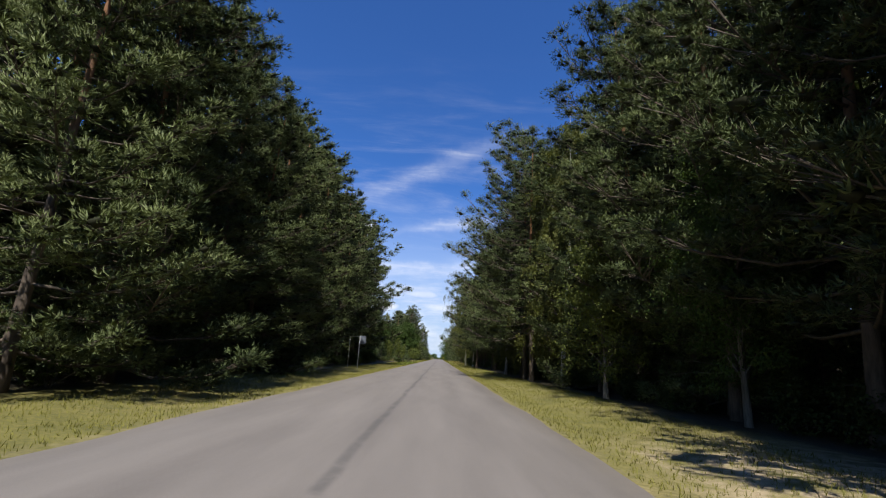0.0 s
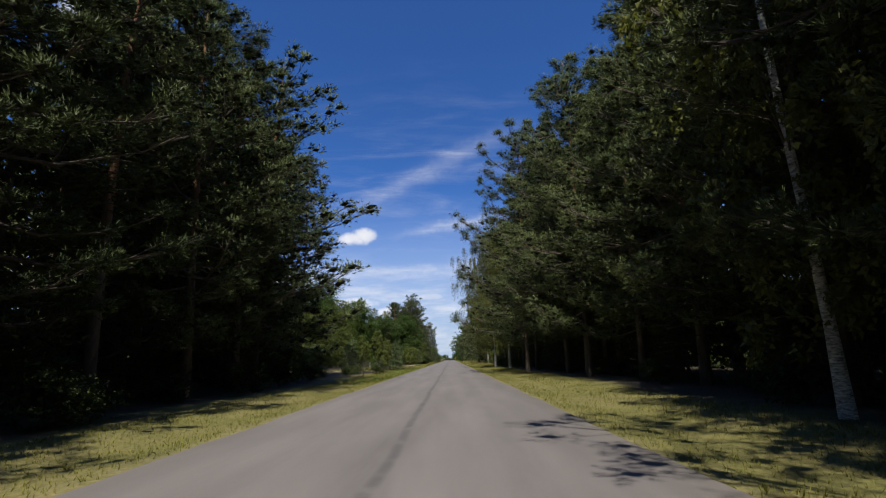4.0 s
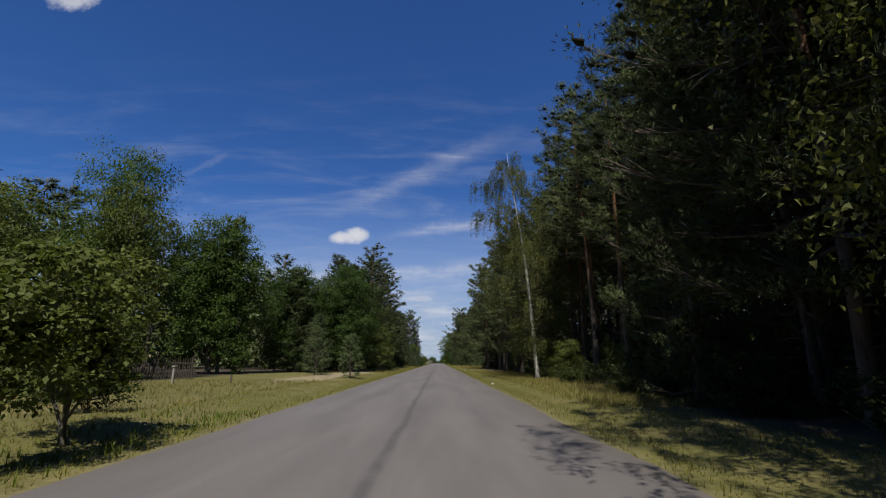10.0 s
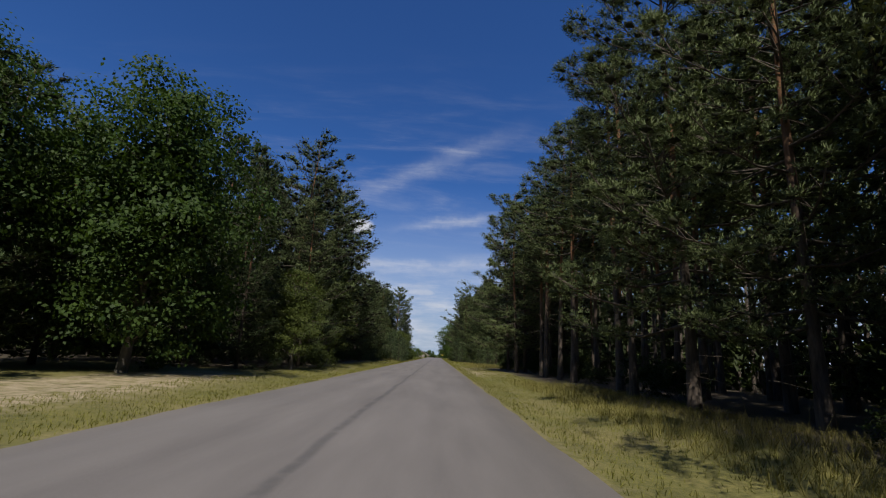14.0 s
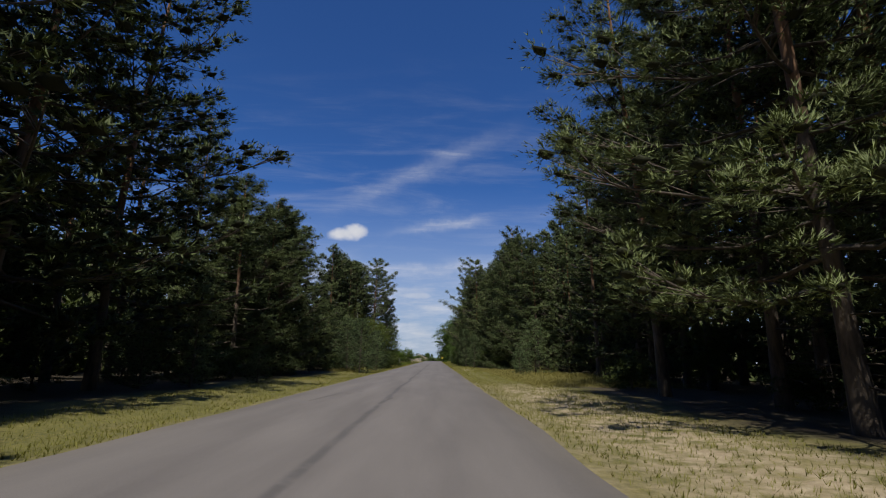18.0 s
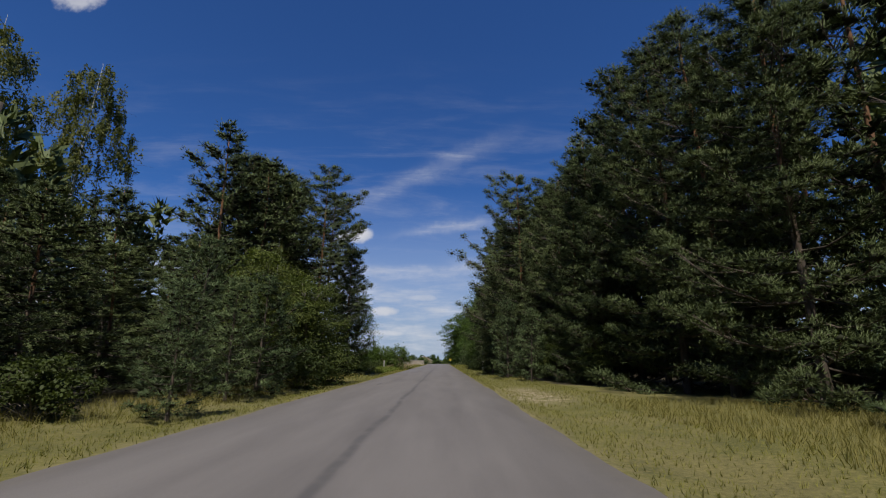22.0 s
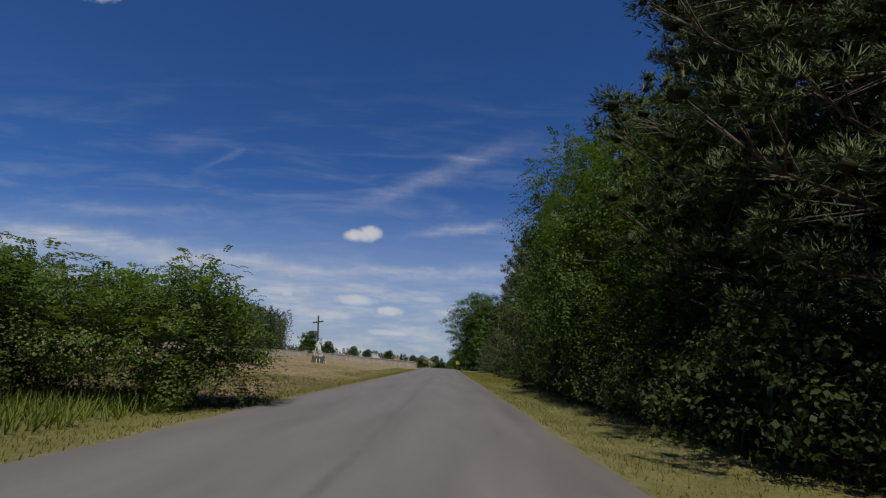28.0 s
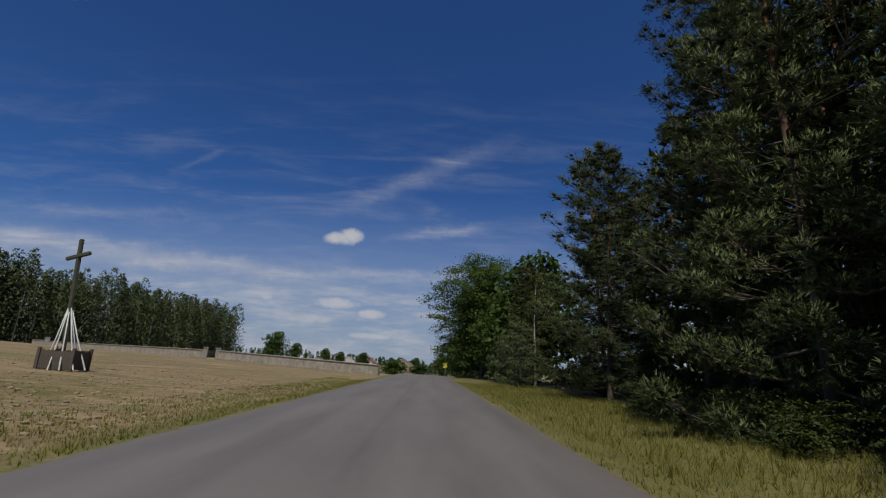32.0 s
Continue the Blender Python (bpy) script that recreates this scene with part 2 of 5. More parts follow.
RED_ROOF = plain("red_roof_tiles", (0.22, 0.075, 0.045), (0.36, 0.14, 0.09), 4)
GREY_ROOF = plain("grey_roof_sheets", (0.24, 0.25, 0.27), (0.42, 0.43, 0.45), 3, 0.6)
DARK_GLASS = plain("window_glass", (0.02, 0.025, 0.03), (0.045, 0.05, 0.06), 3, 0.12, 0.0)
WALL_STONE = plain("field_stone", (0.20, 0.175, 0.14), (0.44, 0.39, 0.32), 2.2, 0.9, 0.6, 0.03)
LITTER = plain("white_plastic", (0.7, 0.7, 0.68), (0.82, 0.82, 0.8), 9, 0.5)
YELLOW_PAINT = plain("yellow_paint", (0.62, 0.50, 0.05), (0.72, 0.6, 0.08), 5, 0.5)
TAR = plain("tar_patch", (0.062, 0.057, 0.055), (0.100, 0.092, 0.088), 5, 0.75, 0.4, 0.004)
CLAY = plain("dry_clods", (0.21, 0.155, 0.088), (0.38, 0.30, 0.185), 4)


def asphalt():
    mat, n, shader, out = material("old_asphalt", 0.88)
    at = n.add("ShaderNodeNewGeometry").outputs["Position"]
    x = n.add("ShaderNodeSeparateXYZ", at).outputs[0]
    drift = n.math("MULTIPLY", n.math("SUBTRACT", n.noise(n.add("ShaderNodeMapping", at, (0, 0, 0), (0, 0, 0), (0.3, 0.22, 1)).outputs[0], 1.0, 3), 0.5), 0.30)
    xs = n.math("ADD", x, drift)
    grit = n.noise(at, 55, 4, 0.7)
    cloud = n.noise(n.add("ShaderNodeMapping", at, (0, 0, 0), (0, 0, 0), (1.2, 0.16, 1)).outputs[0], 1.0, 5, 0.6)
    tone = n.math("ADD", n.math("MULTIPLY", grit, 0.35), n.math("MULTIPLY", cloud, 0.65))
    col = n.ramp(tone, (0.30, (0.108, 0.097, 0.092)), (0.70, (0.186, 0.168, 0.158)))

    def band(centre, half, soft):
        return n.math("SUBTRACT", 1.0, n.step(n.math("ABSOLUTE", n.math("SUBTRACT", xs, centre)), half, half + soft))

    tracks = n.math("MAXIMUM", n.math("MAXIMUM", band(-3.2, 0.22, 0.5), band(-1.7, 0.2, 0.5)), n.math("MAXIMUM", band(-0.15, 0.22, 0.5), band(1.35, 0.2, 0.5)))
    col = n.mix(n.math("MULTIPLY", tracks, 0.16), col, (0.215, 0.195, 0.183))
    y = n.add("ShaderNodeSeparateXYZ", at).outputs[1]
    seam = n.math("MULTIPLY", band(-0.92, 0.02, 0.10), n.step(n.noise(at, 1.1, 4, 0.7), 0.28, 0.55))
    seam = n.math("MULTIPLY", seam, n.math("SUBTRACT", 1.0, n.math("MULTIPLY", n.step(y, 258, 282), 0.75)))
    col = n.mix(n.math("MULTIPLY", seam, 0.55), col, (0.055, 0.053, 0.055))
    stain = n.step(n.noise(n.add("ShaderNodeMapping", at, (7, 3, 0), (0, 0, 0), (0.9, 0.35, 1)).outputs[0], 1.4, 5, 0.7), 0.66, 0.80)
    col = n.mix(n.math("MULTIPLY", stain, 0.28), col, (0.07, 0.066, 0.066))
    edge = n.math("MAXIMUM", n.step(xs, 1.75, 2.35), n.math("SUBTRACT", 1.0, n.step(xs, -4.2, -3.6)))
    col = n.mix(n.math("MULTIPLY", edge, n.math("MULTIPLY", n.noise(at, 3, 4, 0.7), 0.45)), col, (0.24, 0.205, 0.155))
    n.put(shader.inputs["Base Color"], col)
    bump(n, shader, grit, 0.5, 0.006)
    return mat


def ground_material():
    """Grass verges, needle-strewn forest floor, sandy tracks and a stubble field, by where they lie."""
    mat, n, shader, out = material("ground_cover", 0.95)
    at = n.add("ShaderNodeNewGeometry").outputs["Position"]
    x, y, _ = n.add("ShaderNodeSeparateXYZ", at).outputs
    wob = n.math("MULTIPLY", n.math("SUBTRACT", n.noise(at, 0.35, 4, 0.6), 0.5), 5.0)
    wob2 = n.math("MULTIPLY", n.math("SUBTRACT", n.noise(at, 1.7, 4, 0.65), 0.5), 1.6)
    fine, mid = n.noise(at, 14, 5, 0.7), n.noise(at, 0.8, 4, 0.6)
    grass = n.ramp(n.math("ADD", n.math("MULTIPLY", fine, 0.6), n.math("MULTIPLY", mid, 0.4)), (0.30, (0.048, 0.050, 0.012)), (0.50, (0.130, 0.121, 0.028)), (0.72, (0.242, 0.204, 0.058)))
    straw = n.math("MULTIPLY", n.step(n.math("ADD", n.noise(at, 0.22, 4, 0.65), n.math("MULTIPLY", n.math("SUBTRACT", fine, 0.5), 0.25)), 0.46, 0.62), 0.38)
    grass = n.mix(straw, grass, n.ramp(fine, (0.3, (0.13, 0.105, 0.042)), (0.7, (0.31, 0.25, 0.105))))
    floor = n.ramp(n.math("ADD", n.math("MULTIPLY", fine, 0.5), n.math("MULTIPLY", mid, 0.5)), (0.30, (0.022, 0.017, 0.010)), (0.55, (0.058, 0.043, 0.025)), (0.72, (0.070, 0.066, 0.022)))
    sand = n.ramp(n.noise(at, 5, 5, 0.7), (0.3, (0.26, 0.20, 0.12)), (0.7, (0.46, 0.375, 0.25)))
    rows = n.add("ShaderNodeMapping", at, (0, 0, 0), (0, 0, radians(12)), (0.25, 1.3, 1)).outputs[0]
    clods = n.noise(at, 6, 6, 0.75)
    stubble = n.ramp(n.math("ADD", n.math("MULTIPLY", clods, 0.5), n.math("MULTIPLY", n.noise(rows, 1.0, 5, 0.6), 0.5)), (0.34, (0.105, 0.074, 0.036)), (0.50, (0.255, 0.182, 0.088)), (0.66, (0.40, 0.305, 0.165)))
    weeds = n.step(n.noise(n.add("ShaderNodeMapping", at, (3, 0, 0), (0, 0, 0), (0.5, 0.25, 1)).outputs[0], 0.55, 5, 0.6), 0.53, 0.63)
    stubble = n.mix(n.math("MULTIPLY", weeds, 0.75), stubble, n.ramp(fine, (0.3, (0.10, 0.105, 0.030)), (0.7, (0.25, 0.225, 0.080))))
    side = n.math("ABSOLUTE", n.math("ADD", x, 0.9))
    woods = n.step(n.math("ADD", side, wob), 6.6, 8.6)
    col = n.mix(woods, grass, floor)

    def patch(x0, x1, y0, y1, soft=1.0):
        a = n.math("MULTIPLY", n.step(n.math("ADD", x, wob2), x0 - soft, x0 + soft), n.math("SUBTRACT", 1.0, n.step(n.math("ADD", x, wob2), x1 - soft, x1 + soft)))
        b = n.math("MULTIPLY", n.step(n.math("ADD", y, wob), y0 - 2, y0 + 2), n.math("SUBTRACT", 1.0, n.step(n.math("ADD", y, wob), y1 - 2, y1 + 2)))
        return n.math("MULTIPLY", a, b)

    for area in ((-17, -3, 96, 157, 1.5), (2, 13, 201, 238, 1.5), (2, 9, 300, 345, 1.0)):
        col = n.mix(patch(*area), col, grass)
    for area in ((-10.5, -6.6, 126, 154, 0.7), (3.2, 7.5, 1, 9, 0.8), (2.8, 6.0, 168, 196, 1.2), (2.6, 4.6, 226, 234, 0.7), (-12, -7, 28, 36, 1.0)):
        col = n.mix(n.math("MULTIPLY", patch(*area), n.step(n.noise(at, 2.2, 4, 0.6), 0.30, 0.62)), col, sand)
    field = n.math("MULTIPLY", n.step(n.math("ADD", y, n.math("MULTIPLY", wob2, 1.0)), 279.5, 282.5), n.math("SUBTRACT", 1.0, n.step(n.math("ADD", x, n.math("MULTIPLY", wob2, 0.5)), -5.4, -4.4)))
    col = n.mix(field, col, stubble)
    for area in ((-8.6, -4.0, 297, 312, 0.8), (-15, -9, 312, 326, 1.5)):
        col = n.mix(n.math("MULTIPLY", patch(*area), n.step(n.noise(at, 1.1, 5, 0.65), 0.42, 0.60)), col, grass)
    fallow = n.ramp(n.math("ADD", n.math("MULTIPLY", fine, 0.55), n.math("MULTIPLY", n.noise(at, 1.4, 4, 0.65), 0.45)), (0.34, (0.040, 0.034, 0.014)), (0.50, (0.125, 0.095, 0.042)), (0.66, (0.235, 0.180, 0.085)))
    col = n.mix(n.math("MULTIPLY", patch(-24, -4.3, 279, 294, 1.5), n.step(n.noise(at, 0.5, 4, 0.65), 0.34, 0.54)), col, fallow)
    far = n.step(y, 420, 470)
    col = n.mix(n.math("MULTIPLY", far, 0.8), col, n.ramp(n.noise(at, 0.02, 4), (0.35, (0.10, 0.12, 0.035)), (0.65, (0.36, 0.30, 0.15))))
    rim = n.math("MULTIPLY", n.math("SUBTRACT", 1.0, n.step(n.math("ADD", side, n.math("MULTIPLY", wob2, 0.35)), 3.1, 3.75)), n.step(n.noise(at, 2.5, 4, 0.6), 0.35, 0.6))
    col = n.mix(n.math("MULTIPLY", rim, 0.25), col, sand)
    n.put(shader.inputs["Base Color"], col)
    bump(n, shader, n.math("ADD", n.math("MULTIPLY", fine, 0.5), clods), 0.8, 0.05)
    return mat


ASPHALT, GROUND = asphalt(), ground_material()

# ---- mesh helpers ----
def mesh_of(name, verts, faces, mat, smooth=False):
    me = bpy.data.meshes.new(name)
    me.from_pydata(np.asarray(verts, dtype=float).tolist(), [], faces if isinstance(faces, list) else faces.tolist())
    if smooth:
        me.shade_smooth()
    me.materials.append(mat)
    return me


def part(name, mesh, parent, label=""):
    """One mesh object under a thing or a part."""
    ob = new(name, mesh)
    ob.parent = parent
    return tagged(ob, label) if label else ob


def thing(name, label, category, m=None, group="", kind=""):
    ob = new(name)
    ob.empty_display_size = 0.2
    ob.matrix_world = m or Matrix()
    return tagged(ob, label, category, group, kind)


def box_bm(bm, size, at=(0, 0, 0), turn=None, bevel=0.0):
    """Adds a box, its edges eased, to bm."""
    m = Matrix.Translation(at) @ (turn.to_4x4() if turn else Matrix()) @ Matrix.Diagonal((*size, 1))
    made = bmesh.ops.create_cube(bm, size=1, matrix=m)
    if bevel:
        edges = list({e for v in made["verts"] for e in v.link_edges})
        bmesh.ops.bevel(bm, geom=edges, offset=bevel, segments=1, affect="EDGES")


def bm_mesh(name, bm, mat, smooth=False):
    me = bpy.data.meshes.new(name)
    bm.to_mesh(me)
    bm.free()
    if smooth:
        me.shade_smooth()
    me.materials.append(mat)
    return me


def box_mesh(name, size, mat, at=(0, 0, 0), bevel=0.01, turn=None):
    bm = bmesh.new()
    box_bm(bm, size, at, turn, bevel)
    return bm_mesh(name, bm, mat)


class Tubes:
    """Gathers tapered tubes."""

    def __init__(self):
        self.verts, self.faces = [], []

    def add(self, points, radii, sides=6):
        points = np.asarray(points, dtype=float)
        start = len(self.verts)
        for i, (p, r) in enumerate(zip(points, radii)):
            axis = points[min(i + 1, len(points) - 1)] - points[max(i - 1, 0)]
            axis /= np.linalg.norm(axis) + 1e-9
            side = np.cross(axis, (0.0, 0.0, 1.0) if abs(axis[2]) < 0.9 else (1.0, 0.0, 0.0))
            side /= np.linalg.norm(side)
            other = np.cross(axis, side)
            for k in range(sides):
                a = 2 * math.pi * k / sides
                self.verts.append(p + r * (math.cos(a) * side + math.sin(a) * other))
        for i in range(len(points) - 1):
            for k in range(sides):
                a, b = start + i * sides + k, start + i * sides + (k + 1) % sides
                self.faces.append((a, b, b + sides, a + sides))
        self.faces.append(tuple(start + (len(points) - 1) * sides + k for k in range(sides)))

    def mesh(self, name, mat):
        return mesh_of(name, self.verts, self.faces, mat, True)


def unit(v):
    return v / (np.linalg.norm(v, axis=-1, keepdims=True) + 1e-9)


OCTA = np.array([(1, 0, 0), (0, 1, 0), (-1, 0, 0), (0, -1, 0), (0, 0, 1), (0, 0, -1)], dtype=float)
OCTA_FACES = np.array([(0, 1, 4), (1, 2, 4), (2, 3, 4), (3, 0, 4), (1, 0, 5), (2, 1, 5), (3, 2, 5), (0, 3, 5)])


class Leaves:
    """Leaf faces with the soft normals of the cushion that they sit on."""

    def __init__(self, verts, faces, normals, mat):
        self.verts, self.faces, self.normals, self.mat = verts, faces, normals, mat

    def mesh(self, name):
        me = mesh_of(name, self.verts, self.faces, self.mat, True)
        me.normals_split_custom_set_from_vertices(self.normals.tolist())
        return me


def tuft_mesh(at, way, count, length, width, spread, mat, rng, out=None):
    """Tufts of needles or blades: slim triangles that fan out from each place along its way."""
    at, way = np.repeat(at, count, 0), np.repeat(way, count, 0)
    size = len(at)
    face = unit(way if out is None else np.repeat(out, count, 0))
    d = unit(way + spread * rng.normal(size=(size, 3)))
    across = unit(np.cross(d, rng.normal(size=(size, 3))))
    across = across * np.where((np.cross(across, d) * face).sum(1, keepdims=True) < 0, -1.0, 1.0)
    long = length * rng.uniform(0.65, 1.25, (size, 1))
    wide = width * rng.uniform(0.7, 1.2, (size, 1)) / 2
    verts = np.stack([at - across * wide, at + across * wide, at + d * long], 1).reshape(-1, 3)
    soft = unit(face + 0.35 * np.cross(across, d))
    return Leaves(verts, np.arange(size * 3).reshape(-1, 3), np.repeat(soft, 3, 0), mat)


def leaf_mesh(at, normal, length, width, mat, rng, droop=0.35):
    """Leaves as slightly folded diamonds."""
    size = len(at)
    nrm = unit(normal + 0.55 * rng.normal(size=(size, 3)))
    d = unit(np.cross(nrm, rng.normal(size=(size, 3))) + np.array((0, 0, -droop)))
    across = unit(np.cross(d, nrm))
    across = across * np.where((np.cross(across, d) * normal).sum(1, keepdims=True) < 0, -1.0, 1.0)
    soft = unit(unit(normal) + 0.45 * np.cross(across, d))
    long = length * rng.uniform(0.6, 1.25, (size, 1))
    wide = width * rng.uniform(0.7, 1.2, (size, 1)) / 2
    fold = nrm * long * 0.12
    verts = np.stack([at, at + d * long * 0.45 + across * wide + fold, at + d * long, at + d * long * 0.45 - across * wide + fold], 1).reshape(-1, 3)
    base = np.arange(size)[:, None] * 4
    return Leaves(verts, np.concatenate([base + np.array((0, 1, 2)), base + np.array((0, 2, 3))]), np.repeat(soft, 4, 0), mat)


def crown_mesh(foliage, limbs, bark):
    """Foliage and the limbs that carry it, as one crown."""
    verts, faces, normals, slots, shift = [], [], [], [], 0
    kinds = [bark] + [leaves.mat for leaves in foliage]
    for slot, leaves in enumerate(foliage):
        verts += leaves.verts.tolist()
        faces += (leaves.faces + shift).tolist()
        normals += leaves.normals.tolist()
        slots += [slot + 1] * len(leaves.faces)
        shift = len(verts)
    slots += [0] * len(limbs.faces)
    verts += [tuple(v) for v in limbs.verts]
    normals += [(0.0, 0.0, 0.0)] * len(limbs.verts)
    me = bpy.data.meshes.new("crown")
    me.from_pydata(verts, [], faces + [tuple(v + shift for v in f) for f in limbs.faces])
    for mat in kinds:
        me.materials.append(mat)
    me.polygons.foreach_set("material_index", slots)
    me.shade_smooth()
    me.normals_split_custom_set_from_vertices(normals)
    return me


# ---- kinds of trees; each returns the meshes of its trunk and crown ----
def stem(rng, height, radius, bend=0.25, sides=8, steps=9, lean=(0, 0), tip=0.12):
    tubes = Tubes()
    wave = rng.normal(size=(4,)) * bend
    points, radii = [], []
    for i in range(steps):
        f = i / (steps - 1)
        points.append((wave[0] * math.sin(2.2 * f) * f + wave[1] * math.sin(5 * f) * 0.4 * f + lean[0] * f, wave[2] * math.sin(2.5 * f) * f + wave[3] * math.sin(4.5 * f) * 0.4 * f + lean[1] * f, height * f - 0.15 * (i == 0)))
        radii.append(radius * ((1 - f) ** 0.8 * (1 - tip) + tip) * (1.35 if i == 0 else 1))
    tubes.add(points, radii, sides)
    return tubes, np.array(points)


def along(points, z):
    return np.array((np.interp(z, points[:, 2], points[:, 0]), np.interp(z, points[:, 2], points[:, 1]), z))


def make_pine(seed, height, foot, radius, limbs_count, clumps, tufts, needle, wide, fan=4, round_top=0.6, needles=PINE, dead=0, up=(0.0, 0.85), rough=0.4, puff=0.42, core=(0.45, 0.8), bias=0.0, girth=1.0):
    """A Scots pine: whorled limbs whose twigs end in separate cushions of needle tufts round shade-dark cores; bias
    lengthens the boughs of one side.
    """
    rng = np.random.default_rng(seed)
    trunk, line = stem(rng, height * 0.97, (0.0072 * height + 0.02) * girth, 0.016 * height)
    limbs = Tubes()
    at, way, out, heart, heart_out = [], [], [], [], []
    turn = rng.uniform(0, 6.28)
    for i in range(limbs_count):
        f = (i + rng.uniform(0.1, 0.9)) / limbs_count
        z = foot + (height * 0.95 - foot) * f
        turn += 2.4 + rng.normal() * 0.35
        flat = np.array((math.cos(turn), math.sin(turn), 0.0))
        across = np.array((-flat[1], flat[0], 0.0))
        reach = radius * ((1 - f) ** round_top * min(1.0, 0.70 + 1.0 * f) + 0.07) * rng.uniform(1 - rough, 1 + rough) * max(0.55, 1 - bias * flat[0])
        rise = up[0] + (up[1] - up[0]) * f ** 1.3 + rng.normal() * 0.10
        start = along(line, z)
        bow = rng.uniform(0.05, 0.28)
        knots = (0, 0.35, 0.7, 1.0)
        pts = [start + flat * reach * s + np.array((0, 0, reach * (rise * s + bow * s * s - 0.12 * math.sin(3 * s)))) for s in knots]
        limbs.add(pts, [0.0034 * height * (1 - 0.55 * f) * k for k in (1.0, 0.7, 0.45, 0.15)], 4)
        count = max(2, int(clumps * (0.3 + 0.7 * min(1.5, reach / radius)) + rng.uniform()))
        s = np.append(rng.uniform(0.16, 1.0, count - 1) ** 0.75, 1.0)
        root = np.array([np.interp(np.maximum(0, s - 0.18), knots, [p[k] for p in pts]) for k in range(3)]).T
        centre = np.array([np.interp(s, knots, [p[k] for p in pts]) for k in range(3)]).T
        sign = np.where(np.arange(count) % 2 == 0, 1.0, -1.0) * (s < 0.99)
        centre = centre + across * (sign * rng.uniform(0.08, 0.42, count) * reach * (1.15 - 0.75 * s))[:, None]
        centre[:, 2] += rng.uniform(0.02, 0.16, count) * puff + rng.normal(size=count) * 0.03 * reach
        for p, q in zip(root, centre):
            limbs.add([p, q], (0.0011 * height, 0.005), 3)
        size = puff * rng.uniform(0.6, 1.3, count) * (0.8 + 0.3 * reach / radius)
        shape = np.array((1.0, 1.0, 0.62))
        d = unit(rng.normal(size=(count, tufts, 3)) + np.array((0, 0, 0.25)) + flat * 0.25)
        at.append((centre[:, None] + d * size[:, None, None] * rng.uniform(0.22, 0.95, (count, tufts, 1)) * shape).reshape(-1, 3))
        way.append((d + np.array((0, 0, 0.45)) + flat * 0.35).reshape(-1, 3))
        tree_out = unit(flat * 0.55 + np.array((0, 0, 0.25 + 0.4 * f)))
        out.append((d * (1, 1, 1.6) + tree_out * 0.45).reshape(-1, 3))
        # opaque lump in each cushion, coloured dark for the shade inside it
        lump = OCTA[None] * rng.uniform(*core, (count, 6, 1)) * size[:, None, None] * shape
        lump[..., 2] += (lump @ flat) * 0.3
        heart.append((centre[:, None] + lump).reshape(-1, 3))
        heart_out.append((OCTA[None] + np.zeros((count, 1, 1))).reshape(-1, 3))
    for i in range(dead):
        z, a = rng.uniform(foot * 0.35, foot), rng.uniform(0, 6.28)
        p, d = along(line, z), np.array((math.cos(a), math.sin(a), rng.uniform(-0.25, 0.35)))
        long = rng.uniform(0.5, 1.8)
        limbs.add([p, p + d * long * 0.6, p + d * long + np.array((0, 0, -0.1))], (0.022, 0.014, 0.005), 3)
    crown = tuft_mesh(np.concatenate(at), np.concatenate(way), fan, needle, wide, 0.42, needles, rng, np.concatenate(out))
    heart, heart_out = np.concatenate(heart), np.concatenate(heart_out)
    inner = Leaves(heart, (OCTA_FACES[None] + np.arange(len(heart) // 6)[:, None, None] * 6).reshape(-1, 3), unit(heart_out), TWIG_SHADE)
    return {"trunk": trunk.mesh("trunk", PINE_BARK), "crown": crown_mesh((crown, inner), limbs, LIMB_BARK)}


